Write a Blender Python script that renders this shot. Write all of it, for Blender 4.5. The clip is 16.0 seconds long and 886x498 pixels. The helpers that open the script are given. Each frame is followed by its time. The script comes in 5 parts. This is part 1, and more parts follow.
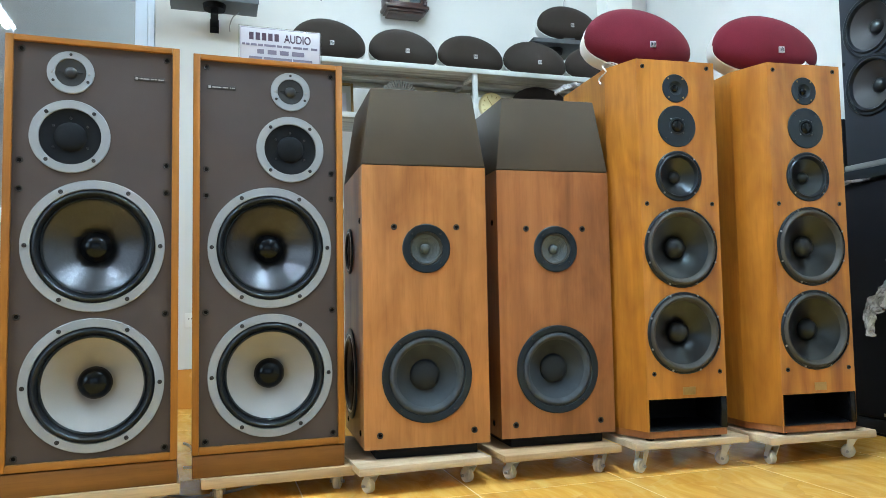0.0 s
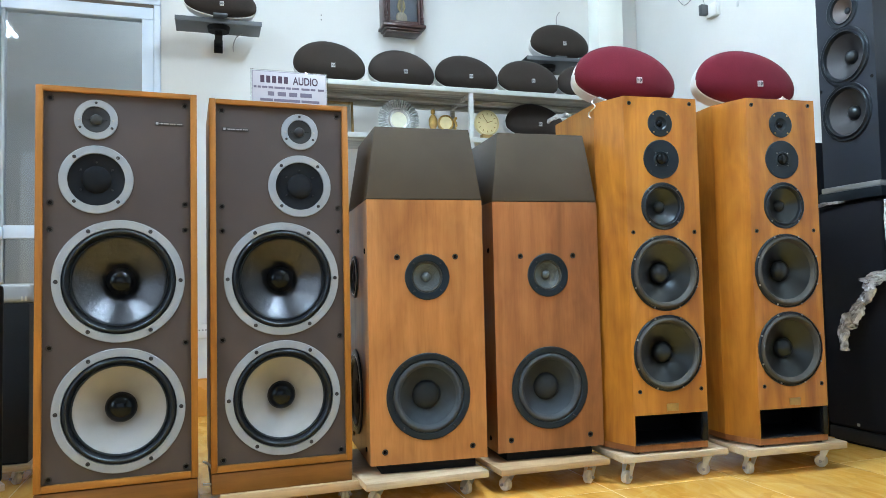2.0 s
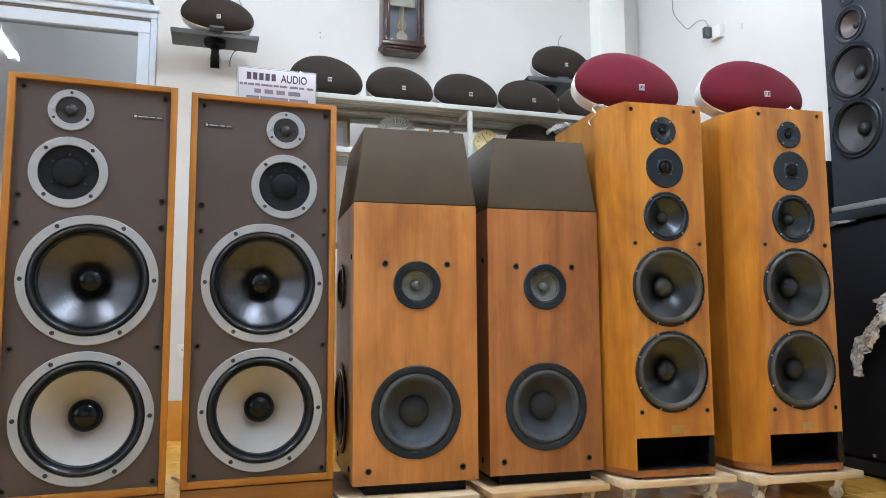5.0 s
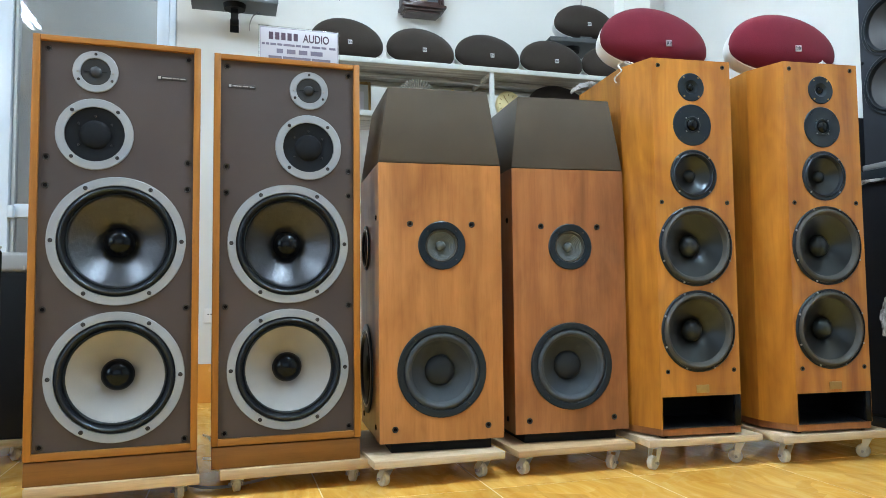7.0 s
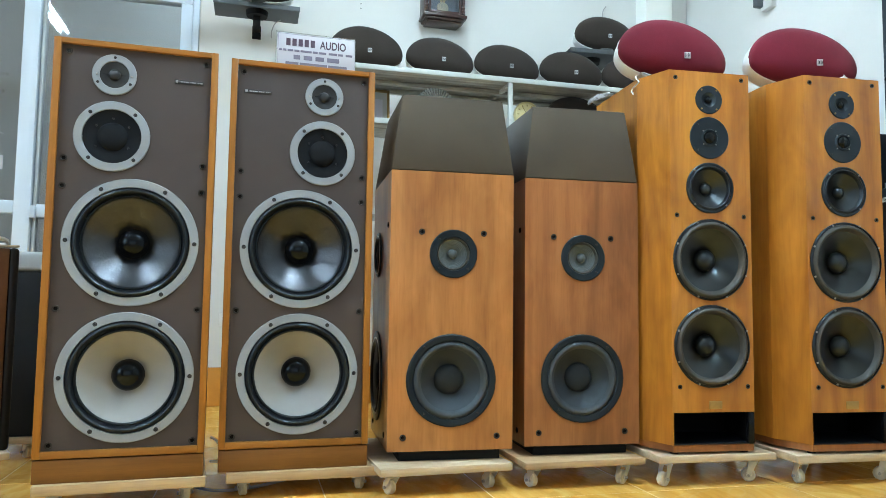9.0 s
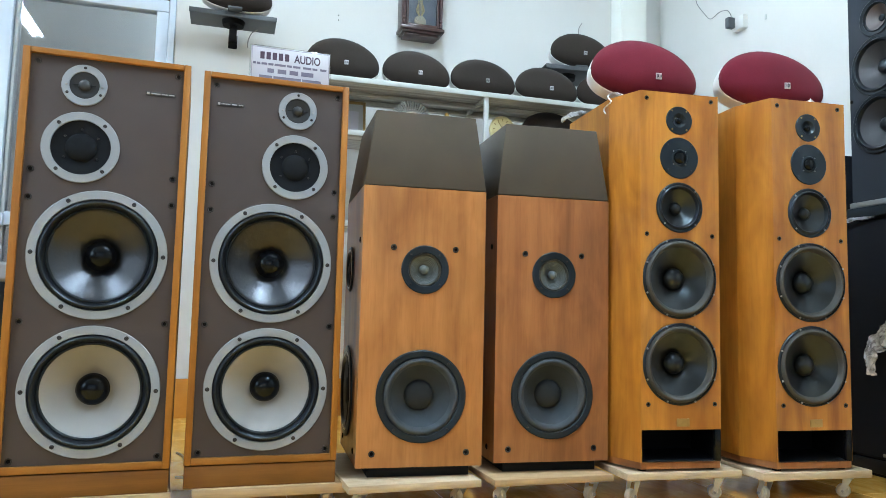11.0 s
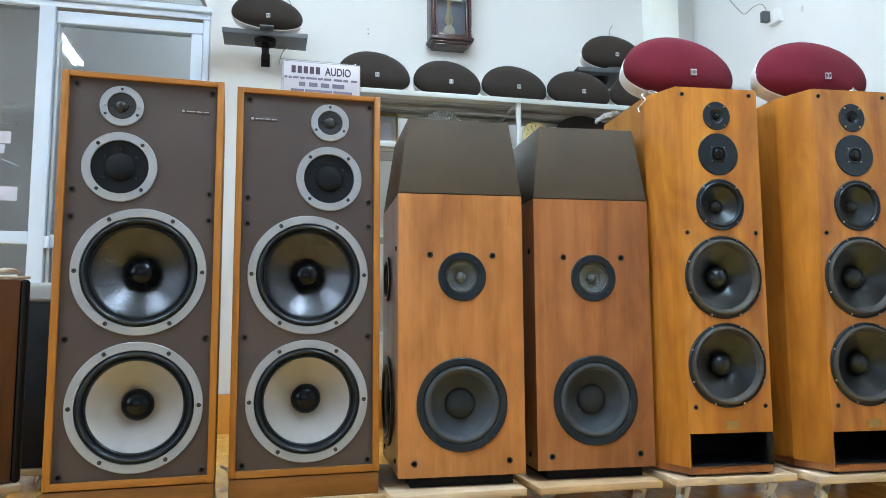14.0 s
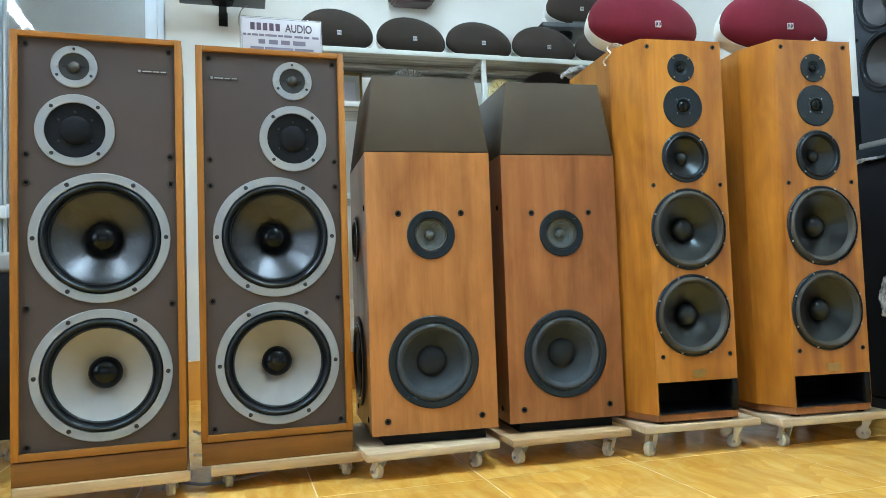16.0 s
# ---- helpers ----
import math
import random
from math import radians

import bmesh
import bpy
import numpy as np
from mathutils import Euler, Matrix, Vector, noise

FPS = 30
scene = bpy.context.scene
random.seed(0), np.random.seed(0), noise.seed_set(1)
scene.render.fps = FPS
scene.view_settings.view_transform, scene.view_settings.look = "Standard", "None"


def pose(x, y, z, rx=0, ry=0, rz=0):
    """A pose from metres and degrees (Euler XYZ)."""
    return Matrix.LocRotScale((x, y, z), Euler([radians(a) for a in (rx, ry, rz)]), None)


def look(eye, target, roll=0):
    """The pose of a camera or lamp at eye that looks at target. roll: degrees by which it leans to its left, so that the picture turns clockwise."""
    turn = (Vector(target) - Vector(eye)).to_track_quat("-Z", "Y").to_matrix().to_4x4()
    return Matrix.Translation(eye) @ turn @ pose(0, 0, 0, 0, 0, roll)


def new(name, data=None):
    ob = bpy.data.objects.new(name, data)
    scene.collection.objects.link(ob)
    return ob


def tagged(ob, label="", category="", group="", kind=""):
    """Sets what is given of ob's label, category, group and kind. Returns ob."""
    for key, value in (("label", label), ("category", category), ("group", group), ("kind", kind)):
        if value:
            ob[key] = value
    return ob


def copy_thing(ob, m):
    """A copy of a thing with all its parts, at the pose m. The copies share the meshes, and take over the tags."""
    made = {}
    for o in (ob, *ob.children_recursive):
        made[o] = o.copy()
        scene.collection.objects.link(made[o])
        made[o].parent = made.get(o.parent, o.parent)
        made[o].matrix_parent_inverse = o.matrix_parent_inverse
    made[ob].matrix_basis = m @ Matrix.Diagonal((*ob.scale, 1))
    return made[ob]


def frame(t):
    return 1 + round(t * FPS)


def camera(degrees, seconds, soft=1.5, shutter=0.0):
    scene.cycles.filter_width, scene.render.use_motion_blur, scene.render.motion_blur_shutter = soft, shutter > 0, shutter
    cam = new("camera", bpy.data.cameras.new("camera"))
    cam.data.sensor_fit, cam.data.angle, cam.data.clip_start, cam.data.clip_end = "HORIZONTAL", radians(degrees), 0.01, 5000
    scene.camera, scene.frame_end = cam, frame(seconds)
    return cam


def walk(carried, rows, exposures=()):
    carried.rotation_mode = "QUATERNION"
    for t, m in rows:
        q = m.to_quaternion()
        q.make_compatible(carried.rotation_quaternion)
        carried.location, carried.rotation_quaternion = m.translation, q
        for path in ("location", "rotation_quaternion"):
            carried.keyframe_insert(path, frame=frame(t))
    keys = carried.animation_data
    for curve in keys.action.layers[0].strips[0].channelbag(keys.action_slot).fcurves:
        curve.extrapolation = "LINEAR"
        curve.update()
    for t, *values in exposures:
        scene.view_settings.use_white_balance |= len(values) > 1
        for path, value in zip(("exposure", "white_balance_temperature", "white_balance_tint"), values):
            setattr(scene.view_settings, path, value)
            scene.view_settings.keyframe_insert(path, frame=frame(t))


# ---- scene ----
# ---- camera ----
cam = camera(62.50, 16.0, soft=0.65)
# seconds, eye x y z, yaw, pitch, roll
ROWS = [
    (0, 0.1926, 0.1586, 0.5299, -17.51, 3.71, -0.99),
    (0.5, 0.1978, 0.1383, 0.5687, -20.04, 3.00, -3.61),
    (1, 0.1570, 0.0714, 0.6233, -17.96, 1.78, -3.05),
    (1.5, 0.1393, 0.0334, 0.6329, -19.17, 1.96, -0.04),
    (2, 0.1348, 0.0203, 0.6338, -17.93, 2.96, -1.24),
    (2.5, 0.1488, 0.0330, 0.6160, -16.39, 4.53, 1.15),
    (3, 0.1711, 0.0353, 0.6371, -17.14, 6.43, 1.12),
    (3.5, 0.1856, 0.0409, 0.6294, -18.30, 7.17, 0.56),
    (4, 0.1916, 0.0813, 0.6013, -19.04, 7.28, -0.02),
    (4.5, 0.2022, 0.1128, 0.5540, -18.88, 6.80, -0.29),
    (5, 0.2021, 0.1232, 0.5469, -17.72, 6.07, -0.34),
    (5.2, 0.1968, 0.1237, 0.5416, -17.13, 5.77, -0.36),
    (7.3, 0.1864, 0.1365, 0.5238, -16.14, 3.56, -0.56),
    (7.5, 0.1826, 0.1375, 0.5262, -16.11, 3.59, -0.52),
    (8, 0.1862, 0.1347, 0.5277, -15.83, 3.73, -0.44),
    (8.5, 0.2030, 0.1303, 0.5217, -15.21, 4.17, 0.16),
    (9, 0.2132, 0.1334, 0.5199, -14.62, 4.39, 0.75),
    (11.3, 0.2307, 0.1244, 0.5401, -16.49, 5.42, 1.34),
    (11.5, 0.2342, 0.1337, 0.5257, -16.01, 5.72, 1.18),
    (12, 0.2376, 0.1400, 0.5246, -15.05, 6.14, 0.67),
    (12.5, 0.2337, 0.1413, 0.5248, -14.06, 6.24, 0.18),
    (13, 0.2323, 0.1419, 0.5256, -13.56, 6.28, 0.09),
    (13.5, 0.2343, 0.1409, 0.5247, -13.40, 6.22, -0.09),
    (14, 0.2337, 0.1394, 0.5267, -13.45, 6.02, -0.32),
    (14.5, 0.2297, 0.1408, 0.5263, -13.69, 5.77, -0.56),
    (15, 0.2419, 0.1495, 0.5157, -15.60, 4.16, -1.31),
    (15.5, 0.2356, 0.1494, 0.5159, -16.10, 3.14, -2.06),
    (16, 0.2363, 0.1471, 0.5162, -15.84, 3.01, -1.95),
]
walk(cam, [(t, pose(x, y, z, 90 + pitch, 0, yaw) @ pose(0, 0, 0, 0, 0, roll)) for t, x, y, z, yaw, pitch, roll in ROWS],
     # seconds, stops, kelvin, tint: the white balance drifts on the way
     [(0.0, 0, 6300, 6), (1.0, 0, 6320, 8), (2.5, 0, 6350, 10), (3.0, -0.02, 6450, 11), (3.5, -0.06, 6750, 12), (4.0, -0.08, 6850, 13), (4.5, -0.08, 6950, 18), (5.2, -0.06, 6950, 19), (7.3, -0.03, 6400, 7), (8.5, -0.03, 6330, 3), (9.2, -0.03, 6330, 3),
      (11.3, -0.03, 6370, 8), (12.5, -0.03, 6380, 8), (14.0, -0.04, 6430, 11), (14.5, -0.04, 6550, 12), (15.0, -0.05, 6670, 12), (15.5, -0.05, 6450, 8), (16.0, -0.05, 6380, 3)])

# ---- plan ----
FLOOR = 0.012
WALL_Y = 3.92          # face of the rear wall
WALL_R = 2.70          # face of the right-hand wall
WALL_L = -3.0
WALL_F = -3.2
CEIL = 2.95
BACK_Y = 5.0           # far wall of the room behind the glazing

# ---- world and light ----
world = bpy.data.worlds.new("sky")
scene.world = world
world.use_nodes = True
wn = world.node_tree
sky = wn.nodes.new("ShaderNodeTexSky")
sky.sky_type, sky.sun_disc = "NISHITA", False
sky.sun_elevation, sky.sun_rotation = radians(50), radians(200)
wn.links.new(sky.outputs[0], wn.nodes["Background"].inputs[0])
wn.nodes["Background"].inputs[1].default_value = 0.10

ASSUMED_WINDOW = (-2.3, 1.5, 0.5, 2.6)     # x0 x1 z0 z1 of an unseen window, assumed behind the camera
SIDE_FILL_OPENINGS = ((-0.80, 1.20, 0.95, 2.55), (2.45, 3.55, 0.55, 2.05))     # y0 y1 z0 z1 of two added openings in the unseen left-hand wall


def area_lamp(name, eye, target, sx, sy, watts, colour):
    d = bpy.data.lights.new(name, "AREA")
    d.shape, d.size, d.size_y, d.energy, d.color = "RECTANGLE", sx, sy, watts, colour
    ob = new(name, d)
    ob.matrix_world = look(eye, target)
    return ob


# Added fill from behind the camera; the window there is assumed.
area_lamp("window_daylight", (-0.4, WALL_F + 0.02, 1.6), (-0.4, 0.0, 1.5), 3.7, 2.0, 9, (0.665, 0.83, 1.0))
# Added lamps brighten left-facing sides and the low rear wall.
for (wy0, wy1, wz0, wz1), watts in zip(SIDE_FILL_OPENINGS, (46, 24)):
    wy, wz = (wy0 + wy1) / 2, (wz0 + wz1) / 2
    area_lamp("side_fill_light", (WALL_L - 0.02, wy, wz), (0.0, wy + 0.1, wz - 0.1), wy1 - wy0 - 0.1, wz1 - wz0 - 0.1, watts, (0.74, 0.87, 1.0))
TUBE_STRENGTH = 342.0
scene.view_settings.exposure = 0.0

# ---- materials ----


def mat_new(name):
    m = bpy.data.materials.new(name)
    m.use_nodes = True
    nt = m.node_tree
    return m, nt, nt.nodes["Principled BSDF"]


def nd(nt, kind, **props):
    n = nt.nodes.new(kind)
    for k, v in props.items():
        n.inputs[k].default_value = v
    return n


def coords(nt, scale=(1, 1, 1), shift=True):
    """Object coordinates, moved by the object's own random number so that repeats differ."""
    tc = nt.nodes.new("ShaderNodeTexCoord")
    mp = nt.nodes.new("ShaderNodeMapping")
    mp.inputs["Scale"].default_value = scale
    nt.links.new(tc.outputs["Object"], mp.inputs["Vector"])
    if shift:
        oi = nt.nodes.new("ShaderNodeObjectInfo")
        mu = nt.nodes.new("ShaderNodeMath")
        mu.operation = "MULTIPLY"
        mu.inputs[1].default_value = 7.0
        nt.links.new(oi.outputs["Random"], mu.inputs[0])
        nt.links.new(mu.outputs[0], mp.inputs["Location"])
    return mp.outputs["Vector"]


def ramp(nt, src, stops):
    r = nt.nodes.new("ShaderNodeValToRGB")
    el = r.color_ramp.elements
    while len(el) < len(stops):
        el.new(0.5)
    for e, (p, c) in zip(el, stops):
        e.position, e.color = p, (*c, 1) if len(c) == 3 else c
    nt.links.new(src, r.inputs[0])
    return r.outputs[0]


def mixc(nt, a, b, fac, mode="MIX"):
    m = nt.nodes.new("ShaderNodeMix")
    m.data_type, m.blend_type = "RGBA", mode
    for sock, v in ((m.inputs[6], a), (m.inputs[7], b), (m.inputs[0], fac)):
        if hasattr(v, "links"):
            nt.links.new(v, sock)
        else:
            sock.default_value = v if not isinstance(v, tuple) else (*v, 1)
    return m.outputs[2]


def bump(nt, bsdf, height, strength, dist=0.001):
    b = nd(nt, "ShaderNodeBump", Strength=strength, Distance=dist)
    nt.links.new(height, b.inputs["Height"])
    nt.links.new(b.outputs[0], bsdf.inputs["Normal"])


def plain(name, colour, rough=0.5, metal=0.0, var=0.12, scale=9.0, fine=220.0, bumps=0.08, spec=0.5, coat=0.0):
    """A surface of one stuff, with broad mottling, fine grain and a little relief."""
    m, nt, p = mat_new(name)
    v = coords(nt)
    broad = nd(nt, "ShaderNodeTexNoise", Scale=scale, Detail=4.0)
    grain = nd(nt, "ShaderNodeTexNoise", Scale=fine, Detail=2.0)
    nt.links.new(v, broad.inputs["Vector"])
    nt.links.new(v, grain.inputs["Vector"])
    lo = tuple(c * (1 - var) for c in colour)
    hi = tuple(min(1, c * (1 + var)) for c in colour)
    c1 = ramp(nt, broad.outputs[0], [(0.3, lo), (0.7, hi)])
    c2 = mixc(nt, c1, grain.outputs[0], var * 0.5, "OVERLAY")
    nt.links.new(c2, p.inputs["Base Color"])
    rr = nt.nodes.new("ShaderNodeMapRange")
    rr.inputs[3].default_value, rr.inputs[4].default_value = max(0.02, rough - 0.07), min(1, rough + 0.07)
    nt.links.new(broad.outputs[0], rr.inputs[0])
    nt.links.new(rr.outputs[0], p.inputs["Roughness"])
    p.inputs["Metallic"].default_value = metal
    p.inputs["Specular IOR Level"].default_value = spec
    p.inputs["Coat Weight"].default_value = coat
    if bumps:
        bump(nt, p, grain.outputs[0], bumps)
    return m


def wood(name, dark, mid, light, rough=0.38, along="z", scale=1.0, coat=0.15, contrast=1.0, figure=0.75, knots=0.0, pore=0.24, mottle=0.3):
    """Veneer with long grain, cathedral bands and pores."""
    m, nt, p = mat_new(name)
    s = {"z": (14, 14, 0.9), "x": (0.9, 14, 14), "y": (14, 0.9, 14)}[along]
    v = coords(nt, tuple(a * scale for a in s))
    warp = nd(nt, "ShaderNodeTexNoise", Scale=0.8, Detail=3.0, Distortion=0.6)
    nt.links.new(v, warp.inputs["Vector"])
    bands = nd(nt, "ShaderNodeTexNoise", Scale=1.3, Detail=5.0, Roughness=0.62, Distortion=1.2)
    nt.links.new(v, bands.inputs["Vector"])
    v2 = coords(nt, tuple(a * scale * 9 for a in s))
    pores = nd(nt, "ShaderNodeTexNoise", Scale=1.6, Detail=3.0, Roughness=0.7)
    nt.links.new(v2, pores.inputs["Vector"])
    c1 = ramp(nt, bands.outputs[0], [(0.5 - 0.22 / contrast, dark), (0.5, mid), (0.5 + 0.2 / contrast, light)])
    c2 = mixc(nt, c1, ramp(nt, warp.outputs[0], [(0.35, dark), (0.65, light)]), 0.25, "MIX")
    c3 = mixc(nt, c2, ramp(nt, pores.outputs[0], [(0.36, (0.62, 0.56, 0.5)), (0.5, (1, 1, 1))]), pore, "MULTIPLY")
    s3 = {"z": (5.5, 5.5, 0.8), "x": (0.8, 5.5, 5.5), "y": (5.5, 0.8, 5.5)}[along]
    v3 = coords(nt, s3)
    broad = nd(nt, "ShaderNodeTexNoise", Scale=1.7, Detail=4.0, Roughness=0.55, Distortion=0.9)
    nt.links.new(v3, broad.inputs["Vector"])
    c3 = mixc(nt, c3, ramp(nt, broad.outputs[0], [(0.30, (0.72, 0.66, 0.60)), (0.54, (1, 1, 1)), (0.78, (1.10, 1.09, 1.05))]), figure, "MULTIPLY")
    v5 = coords(nt, {"z": (9, 9, 4), "x": (4, 9, 9), "y": (9, 4, 9)}[along])
    cloud = nd(nt, "ShaderNodeTexNoise", Scale=1.0, Detail=3.0, Roughness=0.6, Distortion=0.5)
    nt.links.new(v5, cloud.inputs["Vector"])
    c3 = mixc(nt, c3, ramp(nt, cloud.outputs[0], [(0.34, (0.74, 0.68, 0.62)), (0.52, (1, 1, 1)), (0.68, (1.16, 1.17, 1.18))]), mottle, "MULTIPLY")
    v4 = coords(nt, {"z": (7, 7, 3.2), "x": (3.2, 7, 7), "y": (7, 3.2, 7)}[along])
    knot = nd(nt, "ShaderNodeTexVoronoi", Scale=0.55)
    nt.links.new(v4, knot.inputs["Vector"])
    c3 = mixc(nt, c3, ramp(nt, knot.outputs[0], [(0.02, (0.30, 0.22, 0.18)), (0.07, (1, 1, 1))]), knots, "MULTIPLY")
    nt.links.new(c3, p.inputs["Base Color"])
    rr = nt.nodes.new("ShaderNodeMapRange")
    rr.inputs[3].default_value, rr.inputs[4].default_value = rough - 0.06, rough + 0.12
    nt.links.new(bands.outputs[0], rr.inputs[0])
    nt.links.new(rr.outputs[0], p.inputs["Roughness"])
    p.inputs["Specular IOR Level"].default_value = 0.35
    p.inputs["Coat Weight"].default_value = coat
    p.inputs["Coat Roughness"].default_value = 0.2
    bump(nt, p, pores.outputs[0], 0.12, 0.0006)
    return m


def fabric(name, colour, rough=0.95, weave=900.0, sheen=0.2):
    m, nt, p = mat_new(name)
    v = coords(nt, (1, 1, 1))
    wv = nd(nt, "ShaderNodeTexVoronoi", Scale=weave)
    nt.links.new(v, wv.inputs["Vector"])
    big = nd(nt, "ShaderNodeTexNoise", Scale=6.0, Detail=4.0)
    nt.links.new(v, big.inputs["Vector"])
    c = ramp(nt, big.outputs[0], [(0.3, tuple(a * 0.88 for a in colour)), (0.7, tuple(a * 1.12 for a in colour))])
    c = mixc(nt, c, ramp(nt, wv.outputs[0], [(0.0, (1.1, 1.1, 1.1)), (0.8, (0.7, 0.7, 0.7))]), 0.6, "MULTIPLY")
    nt.links.new(c, p.inputs["Base Color"])
    p.inputs["Roughness"].default_value = rough
    p.inputs["Sheen Weight"].default_value = sheen
    p.inputs["Specular IOR Level"].default_value = 0.2
    bump(nt, p, wv.outputs[0], 0.25, 0.0008)
    return m


def glass(name, tint=(0.93, 0.93, 0.94), gloss=0.02, ior=1.5):
    """A thin pane: clear with a Fresnel reflection."""
    m, nt, p = mat_new(name)
    out = nt.nodes["Material Output"]
    tr = nt.nodes.new("ShaderNodeBsdfTransparent")
    tr.inputs[0].default_value = (*tint, 1)
    gl = nt.nodes.new("ShaderNodeBsdfGlossy")
    gl.inputs["Roughness"].default_value = gloss
    fr = nd(nt, "ShaderNodeFresnel", IOR=ior)
    mx = nt.nodes.new("ShaderNodeMixShader")
    nt.links.new(fr.outputs[0], mx.inputs[0])
    nt.links.new(tr.outputs[0], mx.inputs[1])
    nt.links.new(gl.outputs[0], mx.inputs[2])
    nt.links.new(mx.outputs[0], out.inputs[0])
    nt.nodes.remove(p)
    return m


def emitter(name, colour, strength):
    m, nt, p = mat_new(name)
    p.inputs["Base Color"].default_value = (0.9, 0.9, 0.9, 1)
    p.inputs["Emission Color"].default_value = (*colour, 1)
    p.inputs["Emission Strength"].default_value = strength
    return m


def tile_material():
    """Glazed ceramic with an ochre print of brushed blocks at two slants and pale wavy veins; each tile differs."""
    m, nt, p = mat_new("glazed_floor_tile")
    v = coords(nt, (1, 1, 1))
    warp = nd(nt, "ShaderNodeTexNoise", Scale=5.0, Detail=1.0)
    nt.links.new(v, warp.inputs["Vector"])
    add = nt.nodes.new("ShaderNodeVectorMath")
    add.operation = "MULTIPLY_ADD"
    add.inputs[1].default_value = (0.10, 0.10, 0.0)
    nt.links.new(warp.outputs["Color"], add.inputs[0])
    nt.links.new(v, add.inputs[2])
    cells = nd(nt, "ShaderNodeTexVoronoi", Scale=7.5)
    nt.links.new(add.outputs[0], cells.inputs["Vector"])
    strokes = []
    for turn in (38, -47):
        rot = nt.nodes.new("ShaderNodeMapping")
        rot.inputs["Rotation"].default_value = (0, 0, radians(turn))
        rot.inputs["Scale"].default_value = (26, 3.2, 1)
        nt.links.new(add.outputs[0], rot.inputs["Vector"])
        a = nd(nt, "ShaderNodeTexNoise", Scale=1.0, Detail=4.0, Roughness=0.6)
        nt.links.new(rot.outputs[0], a.inputs["Vector"])
        strokes.append(ramp(nt, a.outputs[0], [(0.30, (0.72, 0.350, 0.048)), (0.5, (0.87, 0.490, 0.088)), (0.70, (0.95, 0.640, 0.190))]))
    sep = nt.nodes.new("ShaderNodeSeparateColor")
    nt.links.new(cells.outputs["Color"], sep.inputs[0])
    c = mixc(nt, strokes[0], strokes[1], ramp(nt, sep.outputs[0], [(0.49, (0, 0, 0)), (0.51, (1, 1, 1))]))
    c = mixc(nt, c, ramp(nt, sep.outputs[1], [(0.0, (0.84, 0.79, 0.70)), (1.0, (1.08, 1.08, 1.10))]), 0.9, "MULTIPLY")
    big = nd(nt, "ShaderNodeTexNoise", Scale=2.4, Detail=3.0, Distortion=0.8)
    nt.links.new(v, big.inputs["Vector"])
    c = mixc(nt, c, ramp(nt, big.outputs[0], [(0.40, (0.76, 0.38, 0.065)), (0.62, (0.90, 0.57, 0.19))]), 0.30)
    # pale wavy veins of the glaze
    vein = nd(nt, "ShaderNodeTexNoise", Scale=5.5, Detail=2.0, Distortion=1.2)
    nt.links.new(v, vein.inputs["Vector"])
    c = mixc(nt, c, (0.93, 0.70, 0.32), ramp(nt, vein.outputs[0], [(0.46, (0, 0, 0)), (0.49, (0.13, 0.13, 0.13)), (0.52, (0, 0, 0))]))
    nt.links.new(c, p.inputs["Base Color"])
    rr = nt.nodes.new("ShaderNodeMapRange")
    rr.inputs[3].default_value, rr.inputs[4].default_value = 0.14, 0.28
    nt.links.new(big.outputs[0], rr.inputs[0])
    nt.links.new(rr.outputs[0], p.inputs["Roughness"])
    p.inputs["Specular IOR Level"].default_value = 0.5
    bump(nt, p, big.outputs[0], 0.05, 0.002)
    return m


def film_material():
    """Crumpled clear packing film."""
    m, nt, p = mat_new("clear_packing_film")
    out = nt.nodes["Material Output"]
    v = coords(nt)
    n = nd(nt, "ShaderNodeTexNoise", Scale=28.0, Detail=4.0, Distortion=1.0)
    nt.links.new(v, n.inputs["Vector"])
    tr = nt.nodes.new("ShaderNodeBsdfTransparent")
    p.inputs["Base Color"].default_value = (0.93, 0.95, 0.98, 1)
    p.inputs["Roughness"].default_value = 0.34
    p.inputs["Specular IOR Level"].default_value = 0.35
    bump(nt, p, n.outputs[0], 0.45, 0.006)
    mx = nt.nodes.new("ShaderNodeMixShader")
    nt.links.new(ramp(nt, n.outputs[0], [(0.36, (0.20, 0.20, 0.20)), (0.58, (0.88, 0.88, 0.88))]), mx.inputs[0])
    nt.links.new(tr.outputs[0], mx.inputs[1])
    nt.links.new(p.outputs[0], mx.inputs[2])
    nt.links.new(mx.outputs[0], out.inputs[0])
    return m


